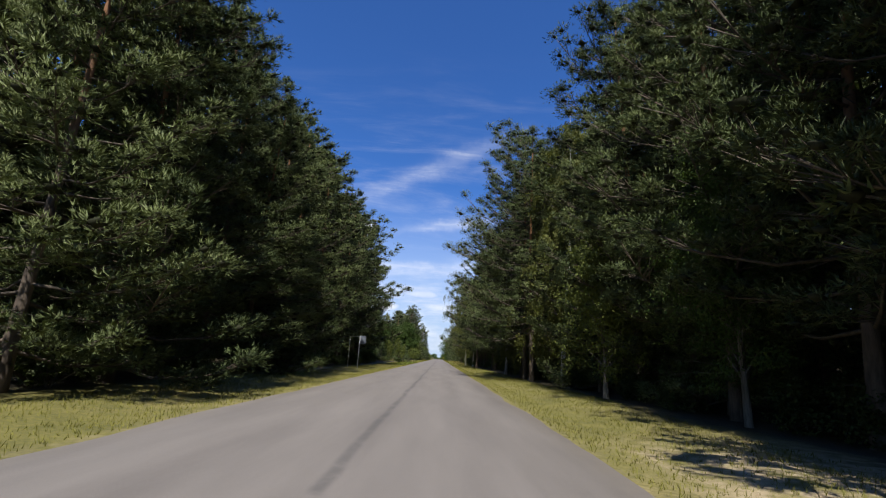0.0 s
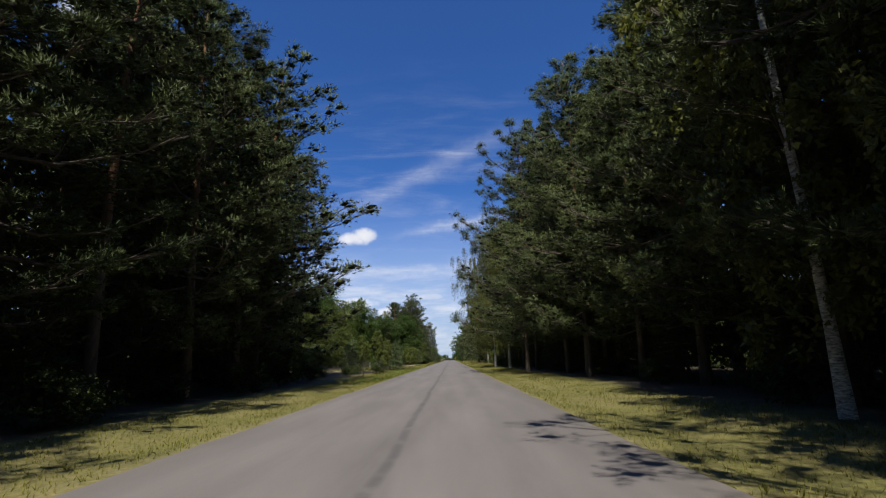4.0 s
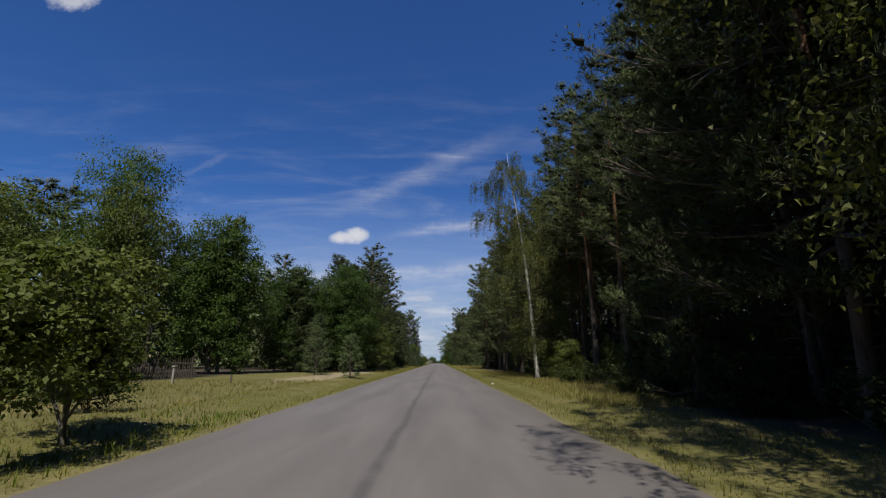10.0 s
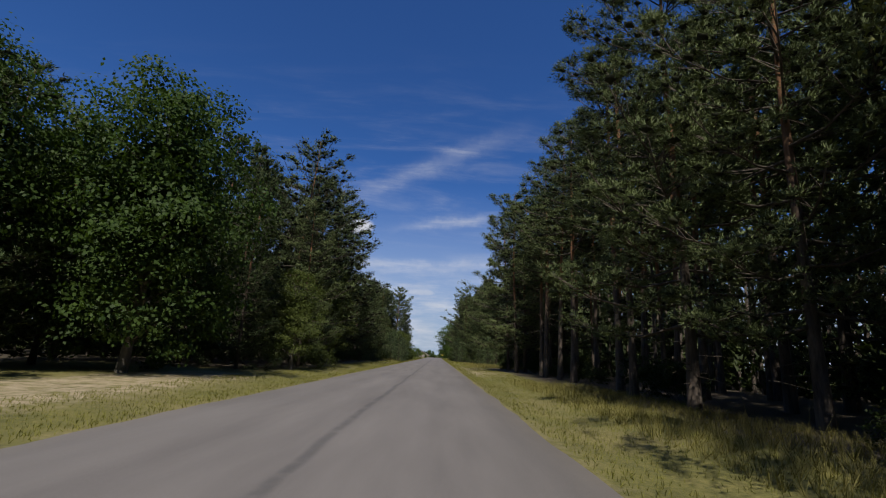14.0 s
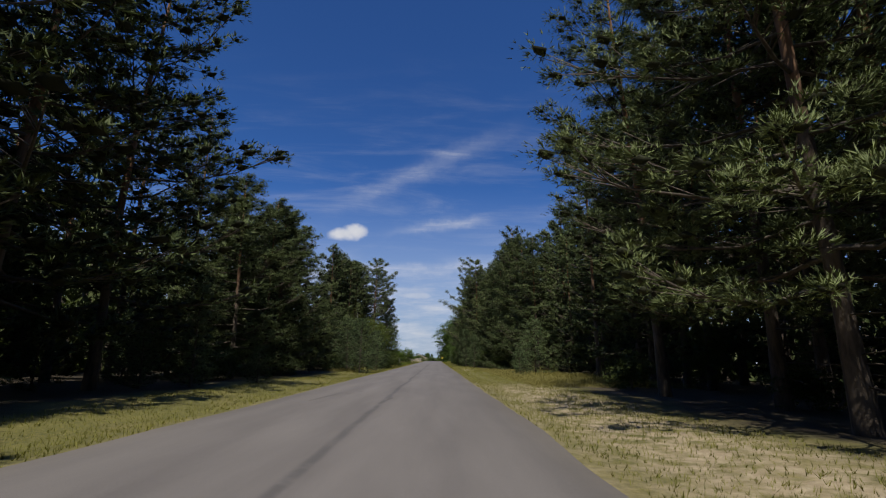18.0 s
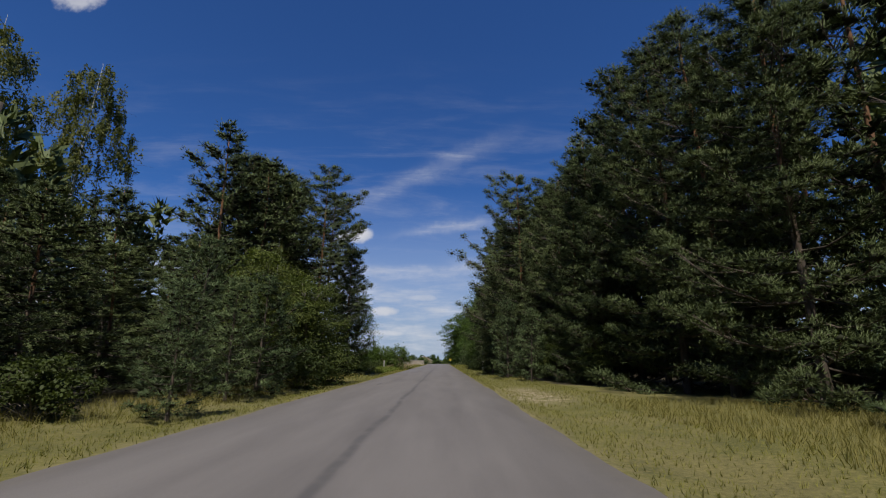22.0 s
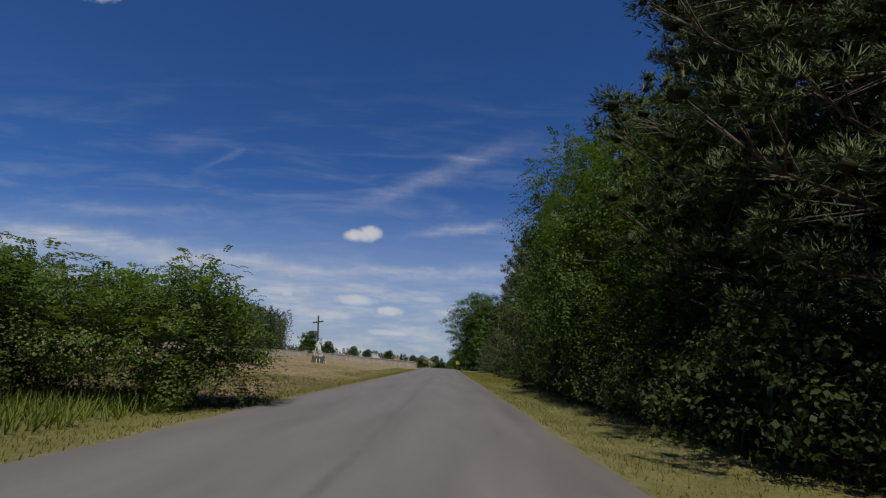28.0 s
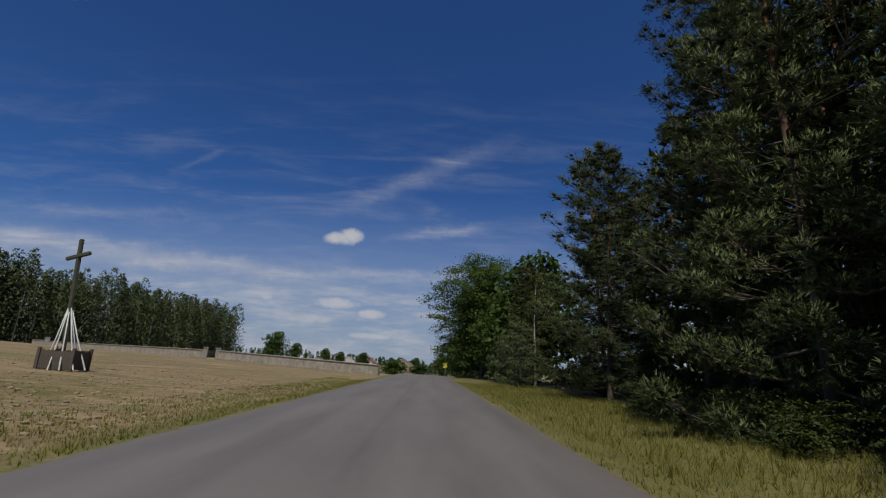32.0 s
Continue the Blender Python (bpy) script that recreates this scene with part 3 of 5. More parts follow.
def make_birch(seed, height, foot, radius, branches, leaves, lean=(0, 0), size=0.11):
    """A silver birch: rising limbs that end in hanging strands of small leaves."""
    rng = np.random.default_rng(seed)
    trunk, line = stem(rng, height * 0.95, 0.0075 * height, 0.03 * height, 8, 10, lean, 0.05)
    limbs = Tubes()
    at, normal = [], []
    turn = 0.0
    for i in range(branches):
        f = (i + rng.uniform(0, 0.9)) / branches
        z = foot + (height * 0.92 - foot) * f
        reach = radius * (math.sin(math.pi * min(1, 0.14 + 0.84 * f)) ** 0.8 + 0.1) * rng.uniform(0.6, 1.25)
        turn += 2.4 + rng.normal() * 0.4
        flat = np.array((math.cos(turn), math.sin(turn), 0.0))
        start = along(line, z)
        rise = rng.uniform(0.5, 1.1)
        pts = np.array([start + flat * reach * s + np.array((0, 0, reach * (rise * s - 0.55 * s * s))) for s in (0, 0.3, 0.6, 0.85, 1.0)])
        limbs.add(pts, [0.026 * (1 - 0.6 * f) * k * height / 15 for k in (1, 0.75, 0.5, 0.3, 0.12)], 4)
        count = int(leaves / branches * (0.4 + 0.6 * reach / radius))
        strands = max(3, count // 14)
        sprays = max(3, strands // 7)
        s0 = (rng.uniform(0.15, 1.0, sprays) ** 0.75)[rng.integers(0, sprays, strands)]
        swing = np.sin(s0 * 91.0)
        tops = np.array([np.interp(s0, (0, 0.3, 0.6, 0.85, 1.0), pts[:, k]) for k in range(3)]).T + rng.normal(size=(strands, 3)) * np.array((0.13, 0.13, 0.10))
        tops += np.array((-flat[1], flat[0], 0.0)) * (swing * 0.28 * reach)[:, None]
        hang = rng.uniform(0.3, 1.5, strands) * radius / 3
        pick = rng.integers(0, strands, count)
        down = rng.uniform(0, 1, count)
        place = tops[pick] + rng.normal(size=(count, 3)) * 0.055
        place[:, 2] -= down * hang[pick]
        place += flat * (down * 0.12)[:, None]
        at.append(place)
        normal.append(np.tile(flat * 0.9 + np.array((0, 0, 0.5)), (count, 1)) + 0.6 * rng.normal(size=(count, 3)))
    out = np.concatenate(normal)
    crown = tuft_mesh(np.concatenate(at), unit(rng.normal(size=out.shape)) + np.array((0, 0, -0.9)), 1, size * 1.25, size, 0.2, BIRCH_LEAF, rng, out)
    return {"trunk": trunk.mesh("trunk", BIRCH_BARK), "crown": crown_mesh((crown,), limbs, LIMB_BARK)}


def make_broadleaf(seed, height, foot, radius, lobes, leaves, mat, size=0.2, stems=1, bark=GREY_BARK, wide=0.75, loose=False):
    """A broad-leaved tree or, with several stems, a shrub: leafy lobes carried by limbs."""
    rng = np.random.default_rng(seed)
    trunk, limbs = Tubes(), Tubes()
    line = None
    for k in range(stems):
        one, pts = stem(rng, height * (0.86 if stems == 1 else rng.uniform(0.5, 0.8)), (0.014 if stems == 1 else 0.007) * height + 0.01, 0.05 * height, 7 if stems == 1 else 5, 7,
                        (0, 0) if stems == 1 else tuple(rng.normal(size=2) * radius * 0.4))
        trunk.verts, shift = trunk.verts + one.verts, len(trunk.verts)
        trunk.faces += [tuple(v + shift for v in face) for face in one.faces]
        line = pts if line is None else line
    at, normal = [], []
    for i in range(lobes):
        f = (i + 0.5) / lobes
        z = foot + (height - foot) * (0.08 + 0.88 * f)
        belt = math.sin(math.pi * min(1.0, 0.16 + 0.76 * f)) ** 0.7
        a = 2.4 * i + rng.normal() * 0.4
        out = radius * belt * rng.uniform(0.45, 0.85)
        centre = np.array((math.cos(a) * out, math.sin(a) * out, z))
        r = radius * rng.uniform(0.32, 0.52) * (0.65 + 0.4 * belt)
        low = along(line, min(z * 0.72, line[-1, 2]))
        limbs.add([low, low * 0.45 + centre * 0.55 + np.array((0, 0, 0.05 * height)), centre], (0.005 * height + 0.006, 0.003 * height + 0.004, 0.006), 4)
        count = int(leaves / lobes * rng.uniform(0.8, 1.2))
        sprays = unit(rng.normal(size=(15, 3)) + np.array((0, 0, 0.3))) * rng.uniform(0.6, 1.1, (15, 1))
        pick = rng.integers(0, 15, count)
        place = centre + (sprays[pick] * np.array((1, 1, 0.8)) + rng.normal(size=(count, 3)) * np.array((0.20, 0.20, 0.11))) * r
        d = unit(sprays[pick] + 0.35 * rng.normal(size=(count, 3)))
        place[:, 2] = np.maximum(place[:, 2], 0.08 + 0.1 * rng.uniform(size=count))
        at.append(place)
        normal.append(d + np.array((0, 0, 0.5)))
    at, normal = np.concatenate(at), np.concatenate(normal)
    crown = leaf_mesh(at, normal, size, size * wide, mat, rng)
    pick = rng.choice(len(at), 0 if loose else len(at) // 4, replace=False)
    middle = along(line, height * 0.55)
    hidden = leaf_mesh(middle + (at[pick] - middle) * rng.uniform(0.2, 0.62, (len(pick), 1)), normal[pick], size * 1.7, size * 1.4, mat, rng)
    crown = Leaves(np.concatenate([crown.verts, hidden.verts]), np.concatenate([crown.faces, hidden.faces + len(crown.verts)]), np.concatenate([crown.normals, hidden.normals]), mat)
    if loose:
        return {"trunk": trunk.mesh("trunk", bark), "leaves": crown, "limbs": limbs}
    return {"trunk": trunk.mesh("trunk", bark), "crown": crown_mesh((crown,), limbs, bark)}


def make_locust(seed, height, radius, lobes, fronds, stems=5, foot=0.2, frond=0.42):
    """A false acacia: stems with arching fronds of paired leaflets."""
    rng = np.random.default_rng(seed)
    meshes = make_broadleaf(seed, height, foot, radius * 0.9, lobes, 17000, LOCUST_LEAF, 0.018 * radius + 0.035, stems, LIMB_BARK, 0.75, True)
    at, way = [], []
    for i in range(lobes):
        f = (i + 0.5) / lobes
        z = foot + (height - foot) * (0.1 + 0.85 * f)
        belt = math.sin(math.pi * min(1.0, 0.25 + 0.66 * f)) ** 0.7
        a = 2.4 * i + rng.normal() * 0.4
        centre = np.array((math.cos(a) * radius * belt * 0.65, math.sin(a) * radius * belt * 0.65, z))
        count = fronds // lobes
        boughs = unit(rng.normal(size=(9, 3)) + np.array((0, 0, 0.3)))
        d = unit(boughs[rng.integers(0, 9, count)] + 0.28 * rng.normal(size=(count, 3)))
        at.append(centre + d * radius * 0.44 * rng.uniform(0.35, 1.1, (count, 1)))
        way.append(unit(d * np.array((1, 1, 0.5)) + np.array((0, 0, 0.1)) + 0.35 * rng.normal(size=(count, 3))))
    at, way = np.concatenate(at), np.concatenate(way)
    at[:, 2] = np.maximum(at[:, 2], 0.3)
    count = len(at)
    side = unit(np.cross(way, (0, 0, 1.0)))
    lengths = frond * rng.uniform(0.7, 1.3, (count, 1))
    verts, nrm, pairs = [], np.cross(side, way), 5
    leaf = lengths / pairs * 1.05
    for k in range(pairs):
        s = (k + 0.6) / pairs
        p = at + way * lengths * s + np.array((0, 0, -1.0)) * lengths * 0.45 * s * s
        for sign in (-1, 1):
            d = unit(side * sign + way * 0.35 + np.array((0, 0, -0.3)) + 0.15 * rng.normal(size=(count, 3)))
            w = unit(np.cross(d, nrm)) * leaf * 0.30
            verts.append(np.stack([p, p + d * leaf * 0.55 + w, p + d * leaf * 1.15, p + d * leaf * 0.55 - w], 1))
    verts = np.concatenate(verts).reshape(-1, 3)
    base = np.arange(len(verts) // 4)[:, None] * 4
    corner = verts.reshape(-1, 4, 3)
    soft = unit(np.cross(corner[:, 1] - corner[:, 0], corner[:, 2] - corner[:, 0]))
    flip = soft[:, 2] < 0
    corner[flip] = corner[flip][:, [0, 3, 2, 1]]
    soft = unit(soft * np.where(flip, -1.0, 1.0)[:, None] + 0.8 * np.tile(unit(corner.mean(axis=(1)) - np.array((0, 0, height * 0.4))), 1))
    outer = Leaves(verts, np.concatenate([base + np.array((0, 1, 2)), base + np.array((0, 2, 3))]), np.repeat(soft, 4, 0), LOCUST_LEAF)
    meshes["crown"] = crown_mesh((outer, meshes["leaves"]), meshes.pop("limbs"), LIMB_BARK)
    del meshes["leaves"]
    return meshes


# name of the thing, maker, label, category
KINDS = {
    "tall_pine": ("pine_tree", lambda s: make_pine(s, 20, 8.5, 3.1, 36, 10, 46, 0.145, 0.020, 5, 0.5, PINE, 16, (0.05, 0.75), 0.35, 0.43, (0.20, 0.38)), "tall Scots pine with a bare scaly trunk and dark crown", "pine tree"),
    "edge_pine": ("pine_tree", lambda s: make_pine(s, 15, 0.4, 3.3, 60, 11, 17, 0.21, 0.046, 4, 0.62, PINE, 0, (-0.10, 0.9), 0.36, 0.44, (0.28, 0.48)), "dense green Scots pine branched down to the ground", "pine tree"),
    "crown_pine": ("pine_tree", lambda s: make_pine(s, 19, 2.4, 4.0, 52, 12, 17, 0.21, 0.046, 4, 0.5, PINE, 8, (-0.05, 0.7), 0.40, 0.48, (0.28, 0.48)), "spreading Scots pine leaning its boughs towards the road", "pine tree"),
    "near_edge_pine": ("pine_tree", lambda s: make_pine(s, 15, 0.4, 3.3, 68, 13, 50, 0.145, 0.020, 5, 0.62, PINE, 0, (-0.10, 0.9), 0.36, 0.41, (0.20, 0.38)), "dense green Scots pine branched down to the ground", "pine tree"),
    "near_crown_pine": ("pine_tree", lambda s: make_pine(s, 19, 2.4, 4.0, 60, 15, 50, 0.145, 0.020, 5, 0.5, PINE, 8, (-0.05, 0.7), 0.40, 0.43, (0.20, 0.38)), "spreading Scots pine leaning its boughs towards the road", "pine tree"),
    "reach_pine": ("pine_tree", lambda s: make_pine(s, 19, 3.2, 4.2, 60, 15, 50, 0.145, 0.020, 5, 0.45, PINE, 8, (-0.02, 0.62), 0.36, 0.43, (0.20, 0.38), 0.36), "broad Scots pine with long boughs hanging over the verge", "pine tree"),
    "wood_pine": ("pine_tree", lambda s: make_pine(s, 19, 9.5, 2.6, 28, 8, 15, 0.22, 0.050, 4, 0.5, PINE, 10, (0.1, 0.7), 0.35, 0.52, (0.28, 0.48)), "slender forest pine with a bare trunk and high crown", "pine tree"),
    "thick_pine": ("pine_tree", lambda s: make_pine(s, 17, 0.8, 3.0, 50, 10, 15, 0.22, 0.050, 4, 0.55, PINE, 0, (-0.05, 0.8), 0.35, 0.52, (0.28, 0.48)), "shaded forest pine with dense dark boughs", "pine tree"),
    "young_pine": ("young_pine", lambda s: make_pine(s, 5, 0.15, 1.5, 46, 7, 18, 0.15, 0.013, 5, 0.8, PINE_BLUE, 0, (0.05, 1.5), 0.25, 0.22, (0.25, 0.45)), "bushy young pine with blue-green needles standing in grass", "young pine"),
    "birch": ("birch_tree", lambda s: make_birch(s, 17, 1.0, 3.0, 64, 36000, (0, 0), 0.105), "silver birch with white bark and drooping yellow-green leaves", "birch tree"),
    "leaning_birch": ("birch_tree", lambda s: make_birch(s, 19, 2.0, 3.9, 80, 64000, (-1.4, 0), 0.076), "tall silver birch leaning a full crown towards the road", "birch tree"),
    "wide_birch": ("birch_tree", lambda s: make_birch(s, 19, 2.4, 4.5, 90, 90000, (0, 0), 0.074), "wide silver birch with long drooping strands of small leaves", "birch tree"),
    "dense_tree": ("broadleaf_tree", lambda s: make_broadleaf(s, 13, 0.2, 4.3, 56, 36000, GREEN_LEAF, 0.185), "dense dark broad-leaved tree leafy down to the ground", "broadleaf tree"),
    "slim_birch": ("birch_tree", lambda s: make_birch(s, 15, 1.4, 1.9, 42, 13000, (0, 0), 0.105), "slim silver birch with thin pale foliage", "birch tree"),
    "maple": ("maple_tree", lambda s: make_broadleaf(s, 13, 1.2, 4.2, 40, 28000, GREEN_LEAF, 0.135), "full-leaved dark green maple", "maple tree"),
    "leafy": ("broadleaf_tree", lambda s: make_broadleaf(s, 8, 0.6, 2.4, 26, 11000, BRIGHT_LEAF, 0.115), "yellow-green broad-leaved tree at the wood's edge", "broadleaf tree"),
    "far_tree": ("broadleaf_tree", lambda s: make_broadleaf(s, 12, 0.6, 4.4, 26, 3000, GREEN_LEAF, 0.62), "round broad-leaved tree far across the field", "broadleaf tree"),
    "sapling": ("sapling", lambda s: make_broadleaf(s, 4, 0.9, 1.0, 12, 3000, BRIGHT_LEAF, 0.11, 2), "thin broad-leaved sapling with light leaves", "sapling"),
    "shrub": ("shrub", lambda s: make_broadleaf(s, 1.8, 0.1, 1.3, 11, 2600, DARK_LEAF, 0.10, 4), "low tangled green shrub", "shrub"),
    "locust": ("locust_tree", lambda s: make_locust(s, 9, 3.3, 28, 2600, 2, 0.2, 0.52), "bright green false acacia with feathery leaves", "locust tree"),
    "locust_bush": ("locust_bush", lambda s: make_locust(s, 3.4, 2.5, 18, 2200, 6, 0.0, 0.42), "wide false acacia bush with feathery leaves", "locust bush"),
}
VARIANTS = {"reach_pine": 3, "near_edge_pine": 2, "near_crown_pine": 2, "tall_pine": 2, "edge_pine": 3, "crown_pine": 2, "wood_pine": 2, "thick_pine": 2, "young_pine": 2, "birch": 2, "maple": 2, "shrub": 2, "locust": 2}
MADE = {}
dice = random.Random(7)


def plant(kind, x, y, height=None, spread=1.0, label="", group="", variant=None, turn=None):
    """Stands a tree of that kind on the ground, its height in metres and its crown widened by spread."""
    full = {"tall_pine": 20, "edge_pine": 15, "crown_pine": 19, "reach_pine": 19, "wood_pine": 19, "thick_pine": 17, "young_pine": 5, "birch": 17, "slim_birch": 15, "leaning_birch": 19, "wide_birch": 19, "dense_tree": 13, "maple": 13, "leafy": 8, "far_tree": 12, "sapling": 4, "shrub": 1.8, "locust": 9, "locust_bush": 3.4}[kind]
    if kind in ("edge_pine", "crown_pine") and (-10.8 < x < 10.3 and y < 333 or 205 < y < 240 and 0 < x < 14):
        kind = "near_" + kind
    name, maker, text, category = KINDS[kind]
    number = dice.randrange(VARIANTS.get(kind, 1)) if variant is None else variant
    up = (height or full) / full
    angle = dice.uniform(0, 360) if turn is None else turn
    if kind == "reach_pine" and turn is None:
        angle = dice.uniform(-35, 35) + (0 if x > -0.9 else 180)
    m = pose(x, y, ground_height(x, y), dice.uniform(-1.5, 1.5), dice.uniform(-1.5, 1.5), angle) @ Matrix.Diagonal((up ** 0.6 * spread, up ** 0.6 * spread, up, 1))
    key = (kind, number)
    if key not in MADE:
        root = thing(name, label or text, category, m, group or "roadside trees")
        for piece, mesh in maker(100 + 17 * number + len(MADE)).items():
            part(piece, mesh, root)
        MADE[key] = root
        return root
    first = MADE[key]
    made = copy_thing(first, m @ Matrix.Diagonal((1 / first.scale.x, 1 / first.scale.y, 1 / first.scale.z, 1)))
    return tagged(made, label or text, category, group or "roadside trees")


# ---- ground and road ----
ROAD_LEFT, ROAD_RIGHT = -4.07, 2.32


def ground_height(x, y):
    """The lie of the land: level along the road, the field rising away to one side."""
    rise = 0.036 * max(0.0, -x - 9) * min(1.0, max(0.0, (y - 262) / 40))
    rise = min(rise, 6.0)
    fall = -0.034 * min(max(0.0, y - 376), 75.0)
    ditch = -0.10 * math.exp(-((abs(x + 0.9) - 4.6) / 0.8) ** 2)
    rough = 0.10 * noise.noise((x * 0.16, y * 0.16, 0.3)) + 0.035 * noise.noise((x * 0.9, y * 0.9, 4.1))
    near = min(1.0, max(0.0, (abs(x + 0.9) - 3.6) / 2.5))
    return rise + fall + ditch + rough * near - 0.02


def lay_ground():
    xs = np.concatenate([-np.geomspace(2600, 30, 26), np.linspace(-28, 26, 73), np.geomspace(28, 2600, 26)])
    ys = np.concatenate([[-400, -200, -100, -60], np.arange(-40, 350, 0.8), np.geomspace(351, 4200, 60)])
    verts = [(x, y, ground_height(x, y)) for y in ys for x in xs]
    w = len(xs)
    faces = [(j * w + i, j * w + i + 1, (j + 1) * w + i + 1, (j + 1) * w + i) for j in range(len(ys) - 1) for i in range(w - 1)]
    ob = new("ground", mesh_of("ground", verts, faces, GROUND, True))
    tagged(ob, "dry grass verges, needle-strewn forest floor and stubble field", "ground", kind="structure")


def road_top(x):
    return float(np.interp(x, (ROAD_LEFT, -2.5, -0.9, 0.7, ROAD_RIGHT), (0.0, 0.025, 0.04, 0.025, 0.0)))


def lay_road():
    rng = np.random.default_rng(3)
    ys = np.concatenate([np.arange(-60, 360, 0.6), np.arange(360, 900, 6.0)])
    verts, faces = [], []
    wl = np.convolve(rng.normal(size=len(ys) + 8), np.ones(4) / 4, "same")[:len(ys)] * 0.07
    wr = np.convolve(rng.normal(size=len(ys) + 8), np.ones(4) / 4, "same")[:len(ys)] * 0.07
    for y, a, b in zip(ys, wl, wr):
        left, right = ROAD_LEFT + a, ROAD_RIGHT + b
        for x, z in ((left - 0.06, -0.14), (left, 0.0), (-2.5, 0.025), (-0.9, 0.04), (0.7, 0.025), (right, 0.0), (right + 0.06, -0.14)):
            verts.append((x, y, z - 0.034 * min(max(0.0, y - 376), 75.0)))
    for j in range(len(ys) - 1):
        for i in range(6):
            faces.append((j * 7 + i, j * 7 + i + 1, (j + 1) * 7 + i + 1, (j + 1) * 7 + i))
    ob = new("road", mesh_of("road", verts, faces, ASPHALT, True))
    tagged(ob, "worn grey asphalt country road with a dark middle seam", "road", kind="structure")
    for x0, y0, x1, y1, wide in ((-1.75, 166.4, -1.6, 167.9, 0.17), (-1.47, 169.0, -1.36, 170.6, 0.15), (-2.95, 185.2, -2.64, 188.4, 0.05), (-2.66, 188.2, -2.10, 187.7, 0.05), (-2.6, 189.1, -2.0, 188.85, 0.05),
                                 (-0.84, 185.7, -0.80, 186.4, 0.10), (-2.88, 233.9, -2.86, 235.6, 0.12), (-2.86, 235.5, -2.24, 236.9, 0.08), (-1.84, 266.6, -1.78, 268.0, 0.07), (-1.82, 63.85, -1.64, 63.95, 0.07)):
        steps, strip = 10, []
        dx, dy = x1 - x0, y1 - y0
        long = math.hypot(dx, dy)
        for k in range(steps + 1):
            f = k / steps
            half = wide / 2 * (0.4 + 0.6 * math.sin(math.pi * (f * 0.9 + 0.05))) * rng.uniform(0.75, 1.2)
            shift = 0.10 * wide * math.sin(7 * f + y0)
            for sign in (-1, 1):
                px = x0 + dx * f + (sign * half + shift) * dy / long
                strip.append((px, y0 + dy * f - (sign * half + shift) * dx / long, road_top(px) + 0.004))
        part("tar_strip", mesh_of("tar_strip", strip, [(2 * k, 2 * k + 1, 2 * k + 3, 2 * k + 2) for k in range(steps)], TAR), ob, "dark tar repair strip")
    return ob


lay_ground()
lay_road()


# ---- woods along the road ----
def stand(side, y0, y1, first, rows, gap, step, kinds, heights, group, jitter=0.9):
    """Rows of trees beside the road from y0 to y1, the first row at x = first."""
    for r in range(rows):
        y = y0 + dice.uniform(0, step)
        while y < y1:
            x = first + side * (r * gap + dice.uniform(-jitter, jitter))
            kind = dice.choice(kinds[min(r, len(kinds) - 1)])
            plant(kind, x, y + dice.uniform(-0.8, 0.8), dice.uniform(*heights[min(r, len(heights) - 1)]), dice.uniform(1.0, 1.26), group=group)
            y += step * dice.uniform(0.8, 1.25) * (1 + 0.12 * r)


RIGHT, LEFT = 1, -1
VERGE_PINES, WOOD_PINES = "pines along the verge", "forest pines"
# left of the road
stand(LEFT, 9.5, 31, -9.4, 1, 4, 3.4, [["edge_pine"]], [(12, 17)], VERGE_PINES)
stand(LEFT, 32, 54, -10.6, 1, 4, 4.0, [["crown_pine", "crown_pine", "tall_pine"]], [(17.5, 20)], VERGE_PINES)
stand(LEFT, 8, 62, -14.0, 1, 4.4, 3.4, [["thick_pine"]], [(20, 24)], WOOD_PINES)
stand(LEFT, 54, 66, -10.4, 1, 4, 4.2, [["crown_pine"]], [(18, 21)], VERGE_PINES)
stand(LEFT, 67, 79, -14.4, 1, 4, 4.2, [["crown_pine", "tall_pine"]], [(18, 21)], VERGE_PINES)
stand(LEFT, 58, 80, -16.0, 1, 4.0, 3.2, [["thick_pine"]], [(19, 22)], WOOD_PINES)
stand(LEFT, 80, 87, -19.0, 4, 3.6, 3.0, [["thick_pine"]], [(18, 22)], WOOD_PINES)
stand(LEFT, 149, 168, -14.4, 2, 4.0, 3.8, [["edge_pine"], ["thick_pine"]], [(10, 12), (12, 14)], VERGE_PINES)
stand(LEFT, 168, 189, -11.0, 1, 4, 4.4, [["tall_pine", "crown_pine", "crown_pine"]], [(17, 20)], VERGE_PINES)
stand(LEFT, 164, 203, -15.5, 1, 5.0, 4.0, [["thick_pine", "wood_pine"]], [(15, 18)], WOOD_PINES)
stand(LEFT, 226, 242, -14.5, 1, 5.0, 4.2, [["edge_pine"]], [(7, 9.5)], "young pine thicket")
stand(LEFT, 198, 211, -11.0, 2, 3.4, 2.5, [["edge_pine"]], [(11.2, 12.8)], VERGE_PINES)
stand(LEFT, 214, 240, -10.6, 1, 4.0, 3.2, [["edge_pine"]], [(4.5, 6.5)], "young pine thicket")
stand(LEFT, 242, 256, -15.0, 1, 4, 2.6, [["thick_pine"]], [(16, 19)], WOOD_PINES)
stand(LEFT, 243, 252, -12.8, 2, 3.2, 2.8, [["edge_pine"], ["thick_pine"]], [(16, 18)], VERGE_PINES)
stand(LEFT, 244.5, 252, -9.8, 1, 4, 3.4, [["crown_pine"]], [(16, 17.5)], VERGE_PINES, 0.4)
stand(LEFT, 90, 112, -31, 2, 4.5, 4.2, [["thick_pine", "edge_pine"]], [(8, 11)], "wood behind the yard")
stand(LEFT, 112, 200, -35, 1, 5.5, 5.0, [["wood_pine", "thick_pine"]], [(17, 20)], "wood behind the yard")
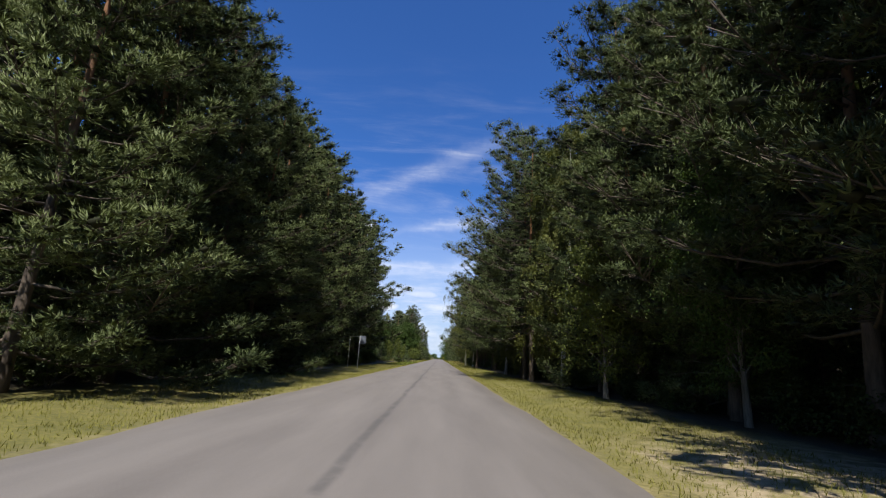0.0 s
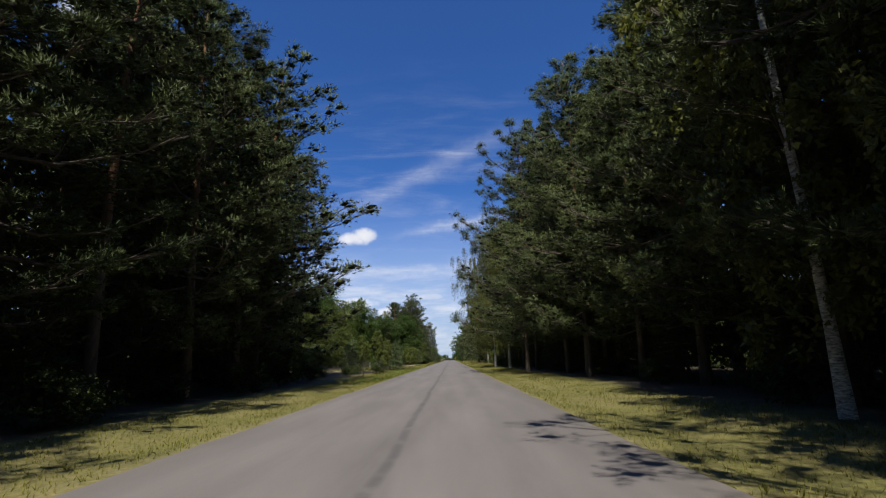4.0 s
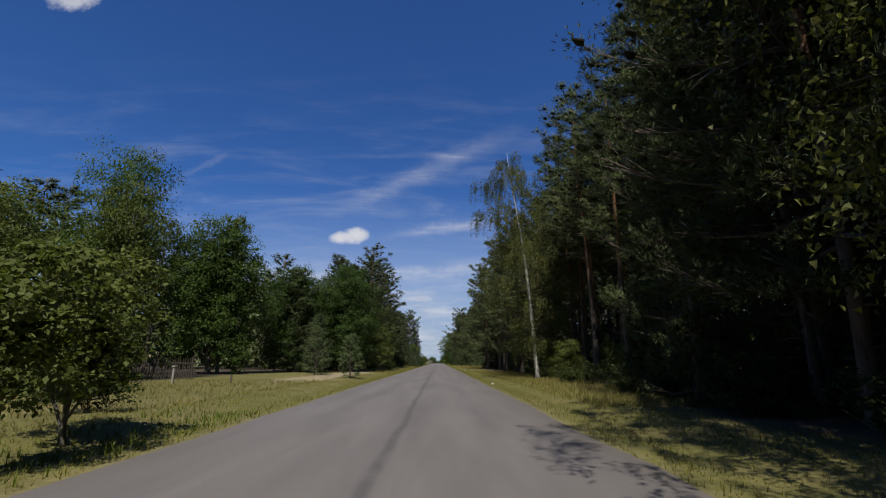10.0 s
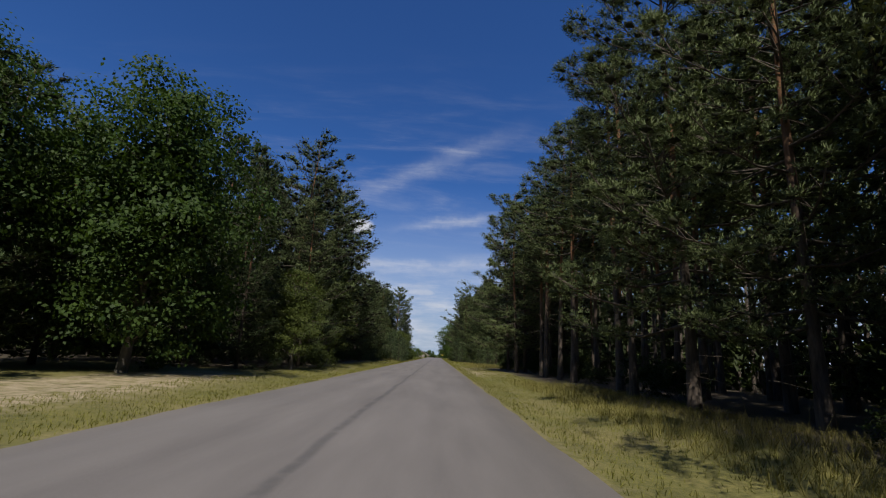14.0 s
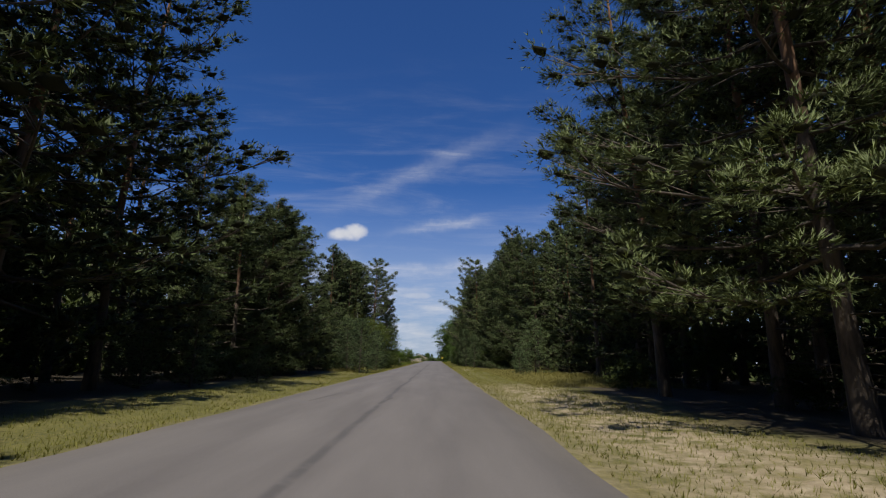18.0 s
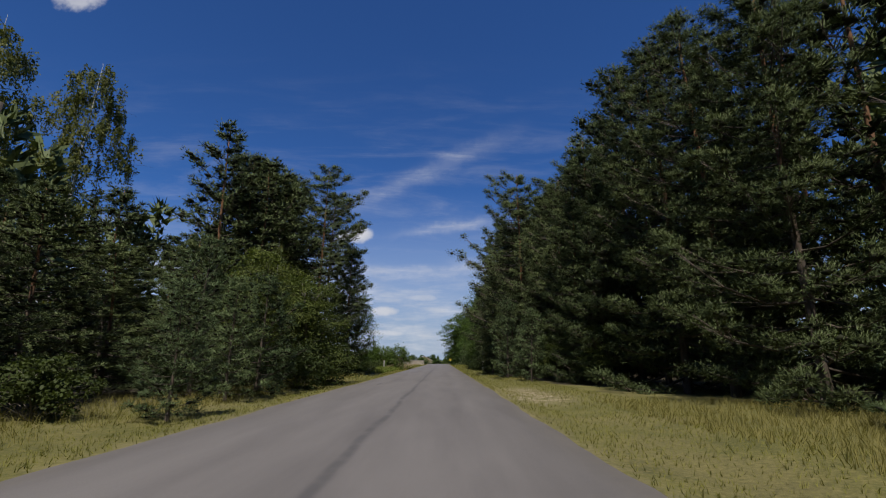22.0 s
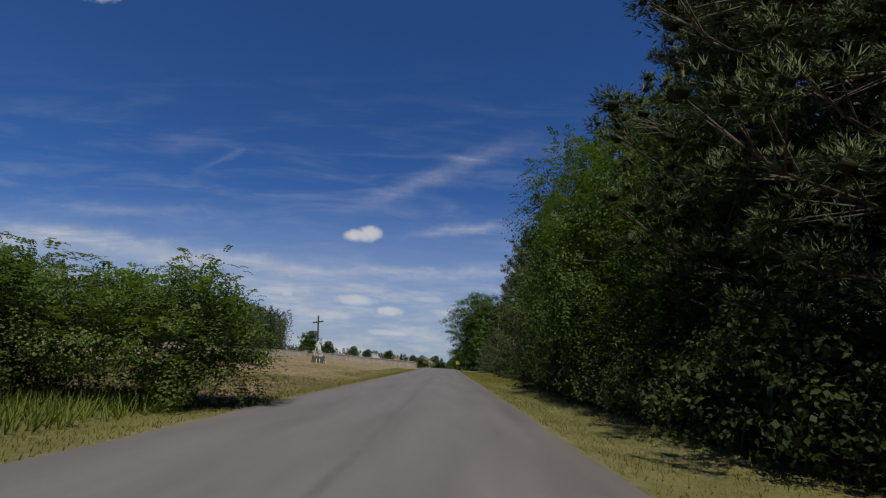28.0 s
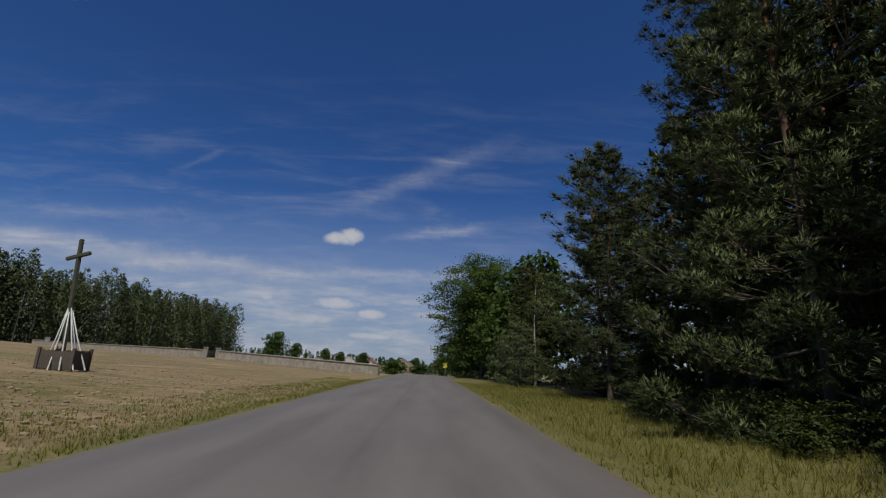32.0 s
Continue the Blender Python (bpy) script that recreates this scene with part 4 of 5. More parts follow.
# right of the road
# rows behind the start, never in view, added to shade the trees ahead
stand(RIGHT, -46, -22, 8.2, 2, 4, 3.0, [["thick_pine"]], [(20, 23)], WOOD_PINES)
stand(RIGHT, -24, 23, 9.0, 1, 4, 3.4, [["crown_pine"]], [(18, 21)], VERGE_PINES)
stand(RIGHT, -24, 34, 12.8, 1, 4.6, 3.8, [["thick_pine"]], [(22, 26)], WOOD_PINES)
stand(RIGHT, 28, 90, 10.0, 1, 4, 4.4, [["crown_pine", "crown_pine", "tall_pine"]], [(18, 22)], VERGE_PINES)
stand(RIGHT, 34, 112, 13.4, 1, 4.2, 3.2, [["thick_pine"]], [(20, 24)], WOOD_PINES)
stand(RIGHT, 88, 140, 10.2, 1, 4.6, 5.0, [["tall_pine"]], [(19, 22)], VERGE_PINES)
stand(RIGHT, 112, 206, 12.8, 2, 4.0, 4.0, [["tall_pine", "wood_pine"], ["wood_pine", "thick_pine"], ["thick_pine"]], [(18, 21), (17, 20)], WOOD_PINES)
stand(RIGHT, 174, 191, 9.2, 1, 4, 4.4, [["crown_pine", "tall_pine"]], [(17, 19.5)], VERGE_PINES)
stand(RIGHT, 192, 204, 12.6, 1, 4, 4.2, [["crown_pine"]], [(16, 18)], VERGE_PINES)
stand(RIGHT, 141, 174, 9.4, 1, 4, 4.6, [["crown_pine", "tall_pine", "tall_pine"]], [(17.5, 20)], VERGE_PINES)
stand(RIGHT, 205, 223, 15.2, 1, 4.6, 3.6, [["edge_pine"]], [(13.5, 16)], "pines behind the meadow")
stand(RIGHT, 223, 237, 11.6, 2, 4.4, 3.0, [["edge_pine", "crown_pine"], ["thick_pine"]], [(15.5, 18), (18, 20)], "pines behind the meadow")
stand(RIGHT, 237, 250, 8.9, 1, 4, 3.2, [["edge_pine", "crown_pine"]], [(15.5, 17)], VERGE_PINES)
stand(RIGHT, 252, 270, 8.4, 1, 4, 4.4, [["crown_pine"]], [(16, 18)], VERGE_PINES)
stand(RIGHT, 238, 304, 12.0, 1, 4.6, 4.2, [["thick_pine"]], [(18, 22)], WOOD_PINES)
stand(RIGHT, 350, 372, 9.6, 1, 4.0, 4.0, [["edge_pine"]], [(8, 12)], "trees down the road")
stand(RIGHT, 304, 350, 14.5, 1, 4.8, 4.6, [["thick_pine"]], [(12, 16)], WOOD_PINES)
stand(RIGHT, 352, 480, 10.5, 1, 5.0, 8.0, [["far_tree", "thick_pine"]], [(8, 13)], "trees down the road")
# the open ground past the first wood
plant("crown_pine", -13.4, 79.5, 19.0, 1.0)
plant("sapling", -7.5, 87.6, 4.3, 0.75)
plant("sapling", -6.6, 87.0, 3.3, 0.7)
plant("sapling", -9.2, 88.4, 3.9, 0.75)
plant("young_pine", -10.4, 86.6, 2.9, 0.9)
plant("shrub", -7.0, 82.0, 0.8)
plant("young_pine", -7.4, 90.0, 2.2)
plant("young_pine", -7.8, 93.6, 3.1, 1.15)
plant("young_pine", -6.9, 95.0, 3.0, 1.1)
plant("young_pine", -8.2, 98.2, 3.1, 1.2)
plant("young_pine", -6.4, 98.6, 1.3, 1.1)
plant("sapling", -5.3, 103.6, 2.8, 1.1)
plant("young_pine", -11.0, 91.0, 3.4)
plant("young_pine", -12.5, 98.0, 3.6)
plant("sapling", -5.9, 105.4, 3.1, 1.2)
plant("sapling", -6.6, 106.2, 2.4, 1.3)
plant("shrub", -8.2, 109.0, 1.2)
plant("shrub", -11.5, 112.0, 1.5)
plant("leafy", -22.0, 119.0, 9.0, 1.2)
plant("leafy", -25.5, 124.0, 11.0, 1.1)
plant("leafy", -20.5, 128.0, 12.5, 1.0)
plant("slim_birch", -20.6, 142.5, 16.2, 1.1)
plant("maple", -26.5, 134.5, 17.8, 0.95, "tall dark broad-leaved tree behind a wooden fence")
plant("dense_tree", -20.0, 139.5, 13.4, 1.0)
plant("dense_tree", -15.6, 147.5, 10.5, 0.9)
plant("leafy", -27.0, 112.0, 8.0)
plant("young_pine", -6.6, 132.7, 3.1, 1.0)
plant("young_pine", -10.5, 138.0, 4.0)
plant("young_pine", -12.0, 144.0, 5.5)
plant("edge_pine", -12.0, 162.0, 14.6, 0.8)
plant("edge_pine", -9.8, 158.0, 11.0, 0.85)
plant("edge_pine", -8.8, 165.5, 12.0, 0.9)
plant("dense_tree", -10.8, 150.6, 11.3, 0.95, "dark green broad-leaved tree with branches down to the grass")
plant("edge_pine", -14.5, 146.0, 10.5, 1.0)
plant("leafy", -7.8, 160.6, 5.6)
plant("shrub", -7.2, 164.0, 1.4)
plant("leafy", -9.4, 176.4, 8.6, 0.85)
plant("young_pine", -8.7, 190.2, 4.2)
plant("young_pine", -10.0, 189.2, 2.6)
plant("young_pine", -7.4, 193.4, 1.6)
plant("young_pine", -5.9, 212.3, 4.5, 1.15)
plant("young_pine", -7.4, 214.6, 4.6, 1.1)
plant("birch", -26.0, 236.0, 23.0, 1.0)
plant("birch", -22.6, 237.5, 21.0, 0.95)
plant("slim_birch", -16.9, 246.3, 15.8)
plant("leafy", -6.6, 234.4, 5.4, 1.1)
plant("leafy", -7.4, 230.8, 5.8, 1.1)
plant("young_pine", -8.2, 226.8, 5.4, 1.2)
plant("young_pine", -6.6, 228.4, 4.4, 1.2)
plant("shrub", -5.9, 231.6, 1.9, 1.1)
plant("shrub", -5.7, 235.2, 1.8, 1.1)
plant("shrub", -6.0, 238.0, 2.0, 1.1)
plant("young_pine", -5.6, 221.0, 3.0)
plant("young_pine", -6.4, 225.5, 3.8)
plant("slim_birch", -11.6, 243.0, 10.5, 0.8)
plant("edge_pine", -7.6, 250.5, 11.0, 0.85)
plant("locust", -7.9, 255.6, 7.0, 0.75)
for spot in range(9):
    plant("shrub", -7.6 - 2.2 * dice.random(), 255.5 + 2.1 * spot + dice.random(), 0.8 + 0.5 * dice.random(), group="shrubs by the road")
for spot in range(5):
    plant("locust_bush", -9.6 - 3.5 * dice.random(), 262 + 3.2 * spot, 1.1 + 0.5 * dice.random(), group="locust thicket")
plant("locust_bush", -6.3, 278.6, 2.9, 1.0)
plant("locust_bush", -9.0, 276.8, 2.7, 1.05)
plant("locust_bush", -9.8, 275.0, 2.0, 1.0)

# right of the road: birches, young pines, acacias and maples
# tall pines added almost out of view, to keep sun off the next trees
for spot in ((8.6, -3.0), (8.0, 1.5), (9.4, 4.5)):
    plant("thick_pine", *spot, 24.0, 1.25, group="forest pines")
for x, y, h, w in ((6.5, 33.5, 19.0, 1.0), (6.9, 38.5, 21.5, 1.0), (6.2, 78.5, 21.5, 1.0), (7.0, 251.5, 18.5, 1.0)):
    plant("reach_pine", x, y, h, w, group=VERGE_PINES)
for x, y, h in ((7.8, 66.5, 21.0), (7.6, 43.5, 20.0), (8.4, 49.0, 20.0), (8.2, 73.0, 20.0), (8.0, 84.5, 19.5)):
    plant("crown_pine", x, y, h, group=VERGE_PINES)
plant("tall_pine", 11.0, 137.0, 22.0, 1.1)
plant("tall_pine", 10.3, 130.0, 20.0, 1.1)
plant("tall_pine", 9.6, 116.0, 19.0, 1.1)
plant("crown_pine", 7.4, 273.5, 18.5, 1.0)
plant("crown_pine", 8.2, 278.5, 18.5, 1.1)
plant("thick_pine", 10.2, 276.0, 18.0, 1.1, group=WOOD_PINES)
plant("thick_pine", 10.6, 282.0, 18.0, 1.1, group=WOOD_PINES)
plant("crown_pine", 10.0, 284.0, 17.0, 0.95)
plant("wide_birch", 5.6, 100.6, 19.0, 0.92)
plant("wide_birch", 6.9, 96.5, 19.5, 0.9)
plant("crown_pine", 7.6, 106.5, 19.5, 1.0)
plant("crown_pine", 8.8, 105.0, 18.0, 0.85)
plant("crown_pine", 9.0, 109.5, 18.5, 0.85)
plant("edge_pine", 8.2, 113.5, 16.0, 0.9)
plant("crown_pine", 8.0, 92.5, 17.0, 0.9)
plant("crown_pine", 8.6, 97.0, 18.0, 0.9)
plant("leaning_birch", 7.4, 135.0, 19.6, 1.0, turn=0)
plant("edge_pine", 11.0, 119.0, 15.0, 0.9)
plant("birch", 7.4, 28.6, 19.0, 0.95)
plant("birch", 7.6, 44.0, 14.5, 0.85)
plant("slim_birch", 6.6, 47.0, 15.0)
plant("leafy", 6.8, 19.5, 7.5, 0.8)
for x, y, h in ((9.4, 15.5, 13.0), (8.8, 21.5, 14.0), (8.6, 25.5, 14.5)):
    plant("edge_pine", x, y, h, 0.95, group=VERGE_PINES)
plant("maple", 8.0, 12.5, 8.0, 0.6, "young oak with light leaves under tall pines")
plant("leafy", 7.8, 127.8, 2.6, 0.9)
plant("leafy", 8.6, 137.2, 3.2, 0.9)
plant("young_pine", 8.9, 212.6, 4.7, 1.25)
plant("young_pine", 6.9, 208.6, 2.0)
plant("young_pine", 9.5, 219.0, 3.6)
plant("young_pine", 12.0, 241.5, 2.4)
plant("edge_pine", 12.6, 229.0, 12.0, 0.9)
plant("edge_pine", 9.6, 238.5, 12.5, 0.95)
plant("young_pine", 6.0, 241.6, 4.6)
plant("young_pine", 5.0, 245.4, 5.6)
plant("edge_pine", 6.0, 249.5, 7.8, 0.75)
plant("edge_pine", 5.2, 257.5, 9.6, 0.75)
plant("edge_pine", 6.2, 262.5, 8.6, 0.85)
plant("young_pine", 5.2, 247.8, 3.0)
plant("locust", 6.9, 284.0, 10.5, 0.95)
plant("locust", 7.0, 290.5, 12.5, 0.9)
plant("locust", 8.2, 294.0, 10.0, 1.0)
plant("locust", 8.6, 281.0, 9.0, 1.0)
plant("locust", 8.6, 299.0, 8.0, 1.0)
plant("maple", 11.0, 306.5, 14.8, 1.0)
plant("maple", 9.6, 301.5, 12.0, 0.9)
plant("crown_pine", 9.3, 309.5, 17.5, 1.0)
plant("edge_pine", 10.2, 313.5, 15.0, 1.0)
plant("edge_pine", 8.3, 317.0, 16.0, 1.0)
plant("crown_pine", 9.8, 321.5, 17.0, 0.9)
for x, y, h in ((10.8, 315.5, 16.0), (11.4, 319.0, 17.0), (12.0, 323.0, 16.0), (11.6, 327.0, 14.0)):
    plant("thick_pine", x, y, h, 1.1, group=WOOD_PINES)
for spot in range(7):
    plant("shrub", 6.6 + 0.9 * dice.random(), 312.5 + 1.6 * spot, 0.7 + 0.4 * dice.random(), 1.0, "dark leafy shrub under the pines", "undergrowth")
plant("crown_pine", 10.2, 335.0, 16.0, 0.9)
plant("edge_pine", 8.6, 330.0, 13.4, 1.1)
plant("slim_birch", 8.4, 345.0, 9.8, 1.1)
plant("young_pine", 6.4, 341.0, 4.6, 1.3)
plant("young_pine", 7.5, 346.0, 5.2, 1.3)
plant("young_pine", 6.8, 351.0, 4.4, 1.2)
plant("dense_tree", 7.4, 374.0, 16.5, 1.45, "tall round maple standing over the road")
plant("dense_tree", 9.2, 384.0, 13.0, 1.2)
for y0, y1, x0, count in ((2, 30, 7.6, 10), (30, 90, 7.8, 16), (92, 140, 6.8, 16), (140, 200, 9.0, 10), (255, 276, 6.3, 6), (300, 345, 9.0, 8)):
    for spot in range(count):
        plant("shrub", x0 + 1.6 * dice.random(), y0 + (y1 - y0) * (spot + dice.random()) / count, 0.7 + 0.9 * dice.random(), group="undergrowth")
for y0, y1, x0, count, low, high in ((30, 90, 9.0, 18, 2.2, 3.8), (106, 140, 9.8, 9, 1.6, 3.0), (176, 203, 12.4, 7, 1.8, 3.0), (236, 272, 7.6, 14, 1.8, 3.6), (300, 345, 10.4, 10, 2.0, 3.6)):
    for spot in range(count):
        plant("young_pine" if dice.random() < 0.6 else "leafy", x0 + 2.4 * dice.random(), y0 + (y1 - y0) * (spot + dice.random()) / count, low + (high - low) * dice.random(), 1.1, "shaded young tree in the dark of the wood", "undergrowth")
for spot in range(16):
    plant("shrub", 5.1 + 1.2 * dice.random(), 275 + 1.6 * spot, 1.5 + 1.1 * dice.random(), 1.1, "dark leafy shrub under false acacias", "undergrowth")
for y0, y1, x0, count, low, high in ((32, 84, -11.4, 16, 2.0, 3.6), (168, 200, -12.6, 9, 2.0, 3.4), (238, 256, -10.4, 7, 2.0, 3.2), (108, 130, -19.0, 7, 2.0, 4.0)):
    for spot in range(count):
        plant("young_pine" if dice.random() < 0.6 else "leafy", x0 - 2.4 * dice.random(), y0 + (y1 - y0) * (spot + dice.random()) / count, low + (high - low) * dice.random(), 1.1, "shaded young tree in the dark of the wood", "undergrowth")
for y0, y1, x0, count in ((4, 86, -8.4, 18), (165, 200, -9.0, 6), (214, 250, -7.6, 8)):
    for spot in range(count):
        plant("shrub", x0 - 1.6 * dice.random(), y0 + (y1 - y0) * (spot + dice.random()) / count, 0.7 + 0.8 * dice.random(), group="undergrowth")


# ---- far woods and fields ----
def far_wood(name, label, line, depth, count, heights, seed, mat=PINE, crowns=100, leaf=0.90, wide=0.46, low=0.0):
    """A distant wood in one piece: trunks with shaggy crowns, scattered in a belt behind a line."""
    rng = np.random.default_rng(seed)
    tubes, at, way = Tubes(), [], []
    line = np.array(line, dtype=float)
    reach = np.concatenate([[0], np.cumsum(np.linalg.norm(np.diff(line, axis=0), axis=1))])
    for k in range(count):
        s = rng.uniform(0, reach[-1])
        p = np.array((np.interp(s, reach, line[:, 0]), np.interp(s, reach, line[:, 1])))
        p = p + rng.uniform(0, 1) * np.array(depth)
        h = rng.uniform(*heights)
        z = ground_height(*p)
        tubes.add([(p[0], p[1], z - 0.3), (p[0], p[1], z + h * 0.6)], (0.16, 0.08), 4)
        f = rng.uniform(low, 1.0, crowns)
        r = h * 0.22 * ((1 - f) ** 0.6 + 0.05)
        a = rng.uniform(0, 6.28, crowns)
        out = np.stack([np.cos(a), np.sin(a), np.zeros(crowns)], 1)
        at.append(np.array((p[0], p[1], z)) + out * (r * rng.uniform(0.3, 1, crowns))[:, None] + np.array((0, 0, 1.0)) * (f * h)[:, None])
        way.append(out * 0.7 + np.array((0, 0, 0.6)))
    root = thing(name, label, "wood", kind="stuff")
    part("trunks", tubes.mesh("trunks", LIMB_BARK), root)
    part("crowns", tuft_mesh(np.concatenate(at), np.concatenate(way), 4, leaf, wide, 0.5, mat, rng).mesh("crowns"), root)


far_wood("far_pine_wood", "dark pine wood on the rise behind the cemetery wall", ((-190, 398), (-128, 403), (-104, 424), (-92, 466), (-84, 528)), (-30, 24), 420, (17, 25), 21, PINE, 320, 0.70, 0.28)
BACK = "dense pine forest deep behind the roadside trees"
far_wood("back_wood", BACK, ((17.0, -30), (17.0, 112)), (16, 0), 250, (20, 25), 22)
far_wood("back_wood", BACK, ((20.5, 112), (20.5, 205)), (20, 0), 210, (16, 19), 28, PINE, 130, 0.60, 0.30, 0.0)
far_wood("back_wood", BACK, ((20.0, 205), (17.0, 345)), (16, 0), 190, (17, 21), 29)
far_wood("back_wood", BACK, ((-19.5, 0), (-19.5, 80)), (-16, 0), 140, (18, 22), 23)
far_wood("back_wood", BACK, ((-46, 92), (-46, 215)), (-14, 0), 120, (17, 21), 24)
far_wood("back_wood", BACK, ((-21.5, 160), (-21.0, 252)), (-14, 0), 110, (10, 13), 25)
far_wood("back_wood", "tall bare-trunked pines with closed crowns", ((15.5, 108), (15.5, 168)), (8, 0), 60, (17, 20), 41, PINE, 150, 0.55, 0.26, 0.52)
THICKET = "dark tangled undergrowth deep in the forest"
far_wood("thicket", THICKET, ((18.5, -25), (19.5, 112), (21.5, 205), (17.5, 345)), (5, 0), 420, (2.6, 5.0), 27, DARK_LEAF, 70, 0.55, 0.3)
far_wood("thicket", THICKET, ((-18.5, 0), (-20.0, 82)), (-5, 0), 90, (2.6, 4.5), 35, DARK_LEAF, 70, 0.55, 0.3)
far_wood("thicket", THICKET, ((-19.5, 162), (-19.0, 252)), (-5, 0), 100, (2.6, 4.5), 36, DARK_LEAF, 70, 0.55, 0.3)
far_wood("thicket", "dark shrubs at the end of the wood", ((-11.5, 244), (-11.5, 266)), (-7, 0), 46, (0.9, 1.8), 39, DARK_LEAF, 70, 0.4, 0.2)
far_wood("thicket", THICKET, ((-33, 92), (-33, 124)), (-8, 0), 40, (2.2, 4.0), 37, DARK_LEAF, 70, 0.55, 0.3)
far_wood("thicket", THICKET, ((-22, 96), (-25, 108), (-31, 128)), (-6, 2), 70, (2.4, 5.0), 38, DARK_LEAF, 70, 0.5, 0.25)
far_wood("horizon_wood", "low line of trees on the horizon", ((-420, 900), (-120, 860), (60, 900), (400, 860)), (0, 120), 460, (5, 11), 26, GREEN_LEAF, 40, 1.35, 0.8)
for x, y, h, w in ((-122, 690, 20, 1.6), (-108, 700, 13, 1.2), (-88, 720, 11, 1.1), (-70, 690, 9, 1.1), (-45, 640, 9, 1.3), (-30, 700, 8, 1.0), (-8, 600, 8, 1.0), (9, 620, 12, 1.0), (14, 560, 12, 1.1), (-14, 560, 7, 1.0)):
    plant("far_tree", x, y, h, w, "round broad-leaved tree far across the field", "far trees")

for x, y, h, w in ((-10.5, 456, 5.0, 1.9), (-2.5, 478, 4.2, 2.3), (4.5, 470, 6.5, 1.5)):
    plant("far_tree", x, y, h, w * 0.8, "low round tree beyond the crest of the road", "far trees")

# ---- sign by the road ----
def road_sign():
    root = thing("road_sign", "blank sign board from behind on grey steel posts", "road sign", pose(-6.45, 38.8, ground_height(-6.45, 38.8), 0, 0, -4))
    for name, at, h in (("post", (0, 0), 2.55), ("post", (-1.0, 0.75), 2.5)):
        tubes = Tubes()
        tubes.add([(at[0], at[1], -0.3), (at[0], at[1], h * 0.5), (at[0], at[1], h)], (0.032, 0.032, 0.032), 10)
        part(name, tubes.mesh("post", GALVANISED), root)
    bar = Tubes()
    bar.add([(0, 0, 2.50), (-1.0, 0.75, 2.46)], (0.026, 0.026), 8)
    part("crossbar", bar.mesh("crossbar", GALVANISED), root)
    part("board", box_mesh("board", (0.46, 0.02, 0.66), SIGN_BACK, (0.27, 0.03, 2.22), 0.006), root, "pale grey back of a sheet metal board")
    for z in (2.05, 2.38):
        part("clamp", box_mesh("clamp", (0.12, 0.05, 0.04), GALVANISED, (0.03, 0.0, z), 0.004), root)


road_sign()


# ---- posts, fences and the shed on the yard ----
def post(name, label, x, y, size, height, mat, lean=0.0, cap=False):
    root = thing(name, label, "post", pose(x, y, ground_height(x, y), lean, lean * 0.6, dice.uniform(-15, 15)))
    bm = bmesh.new()
    box_bm(bm, (size, size, height + 0.3), (0, 0, height / 2 - 0.15), None, size * 0.14)
    part("shaft", bm_mesh("shaft", bm, mat), root)
    if cap:
        part("cap", box_mesh("cap", (size * 1.9, size * 1.9, 0.07), mat, (0, 0, height + 0.03), 0.015), root)


post("concrete_post", "short weathered concrete marker post in tall weeds", -7.25, 272.6, 0.17, 1.12, CONCRETE, 2)
post("concrete_post", "short weathered concrete marker post under dark trees", 5.5, 272.3, 0.17, 1.25, CONCRETE, -2)
post("wooden_post", "thin grey fence stake in tall weeds", -7.3, 77.8, 0.06, 0.75, OLD_WOOD, 2)
post("wooden_post", "thin grey fence stake in tall weeds", -7.6, 79.2, 0.06, 0.6, OLD_WOOD, -3)
post("wooden_post", "small wooden marker post in the grass", -8.4, 104.2, 0.10, 0.55, OLD_WOOD, 3)
post("marker_post", "pale marker post with a flat cap in the meadow", -14.6, 124.2, 0.11, 0.85, CONCRETE, 1, True)
post("wooden_post", "small wooden marker post in the grass", -11.2, 123.6, 0.09, 0.5, OLD_WOOD, -4)


def picket_fence(label, x0, y0, x1, y1, height, mat, gap=0.16):
    """Pickets on two rails between posts."""
    long = math.hypot(x1 - x0, y1 - y0)
    root = thing("picket_fence", label, "fence", pose(x0, y0, ground_height(x0, y0), 0, 0, math.degrees(math.atan2(y1 - y0, x1 - x0))))
    rail = box_mesh("rail", (long, 0.04, 0.08), mat, (long / 2, 0, 0), 0.006)
    for z in (height * 0.28, height * 0.78):
        part("rail", rail, root).location.z = z
    bm = bmesh.new()
    box_bm(bm, (0.09, 0.02, height), (0, -0.032, height / 2 + 0.04))
    top = [v for v in bm.verts if v.co.z > height * 0.8]
    for v in top:
        v.co.x *= 0.35
    picket = bm_mesh("picket", bm, mat)
    for k in range(int(long / gap)):
        ob = part("picket", picket, root)
        ob.location = (gap * (k + 0.5), 0, dice.uniform(-0.03, 0.03))
        ob.rotation_euler = (0, radians(dice.uniform(-1.5, 1.5)), 0)
    stake = box_mesh("fence_post", (0.1, 0.1, height + 0.3), mat, (0, 0.06, height / 2 - 0.05), 0.01)
    for k in range(int(long / 2.4) + 1):
        part("fence_post", stake, root).location.x = min(long, 2.4 * k)


picket_fence("dark wooden picket fence in the shade of trees", -30, 128.6, -15.2, 128.0, 1.25, DARK_WOOD)
picket_fence("dark wooden picket fence before a yard", -39, 110.0, -27, 112.0, 1.2, DARK_WOOD)


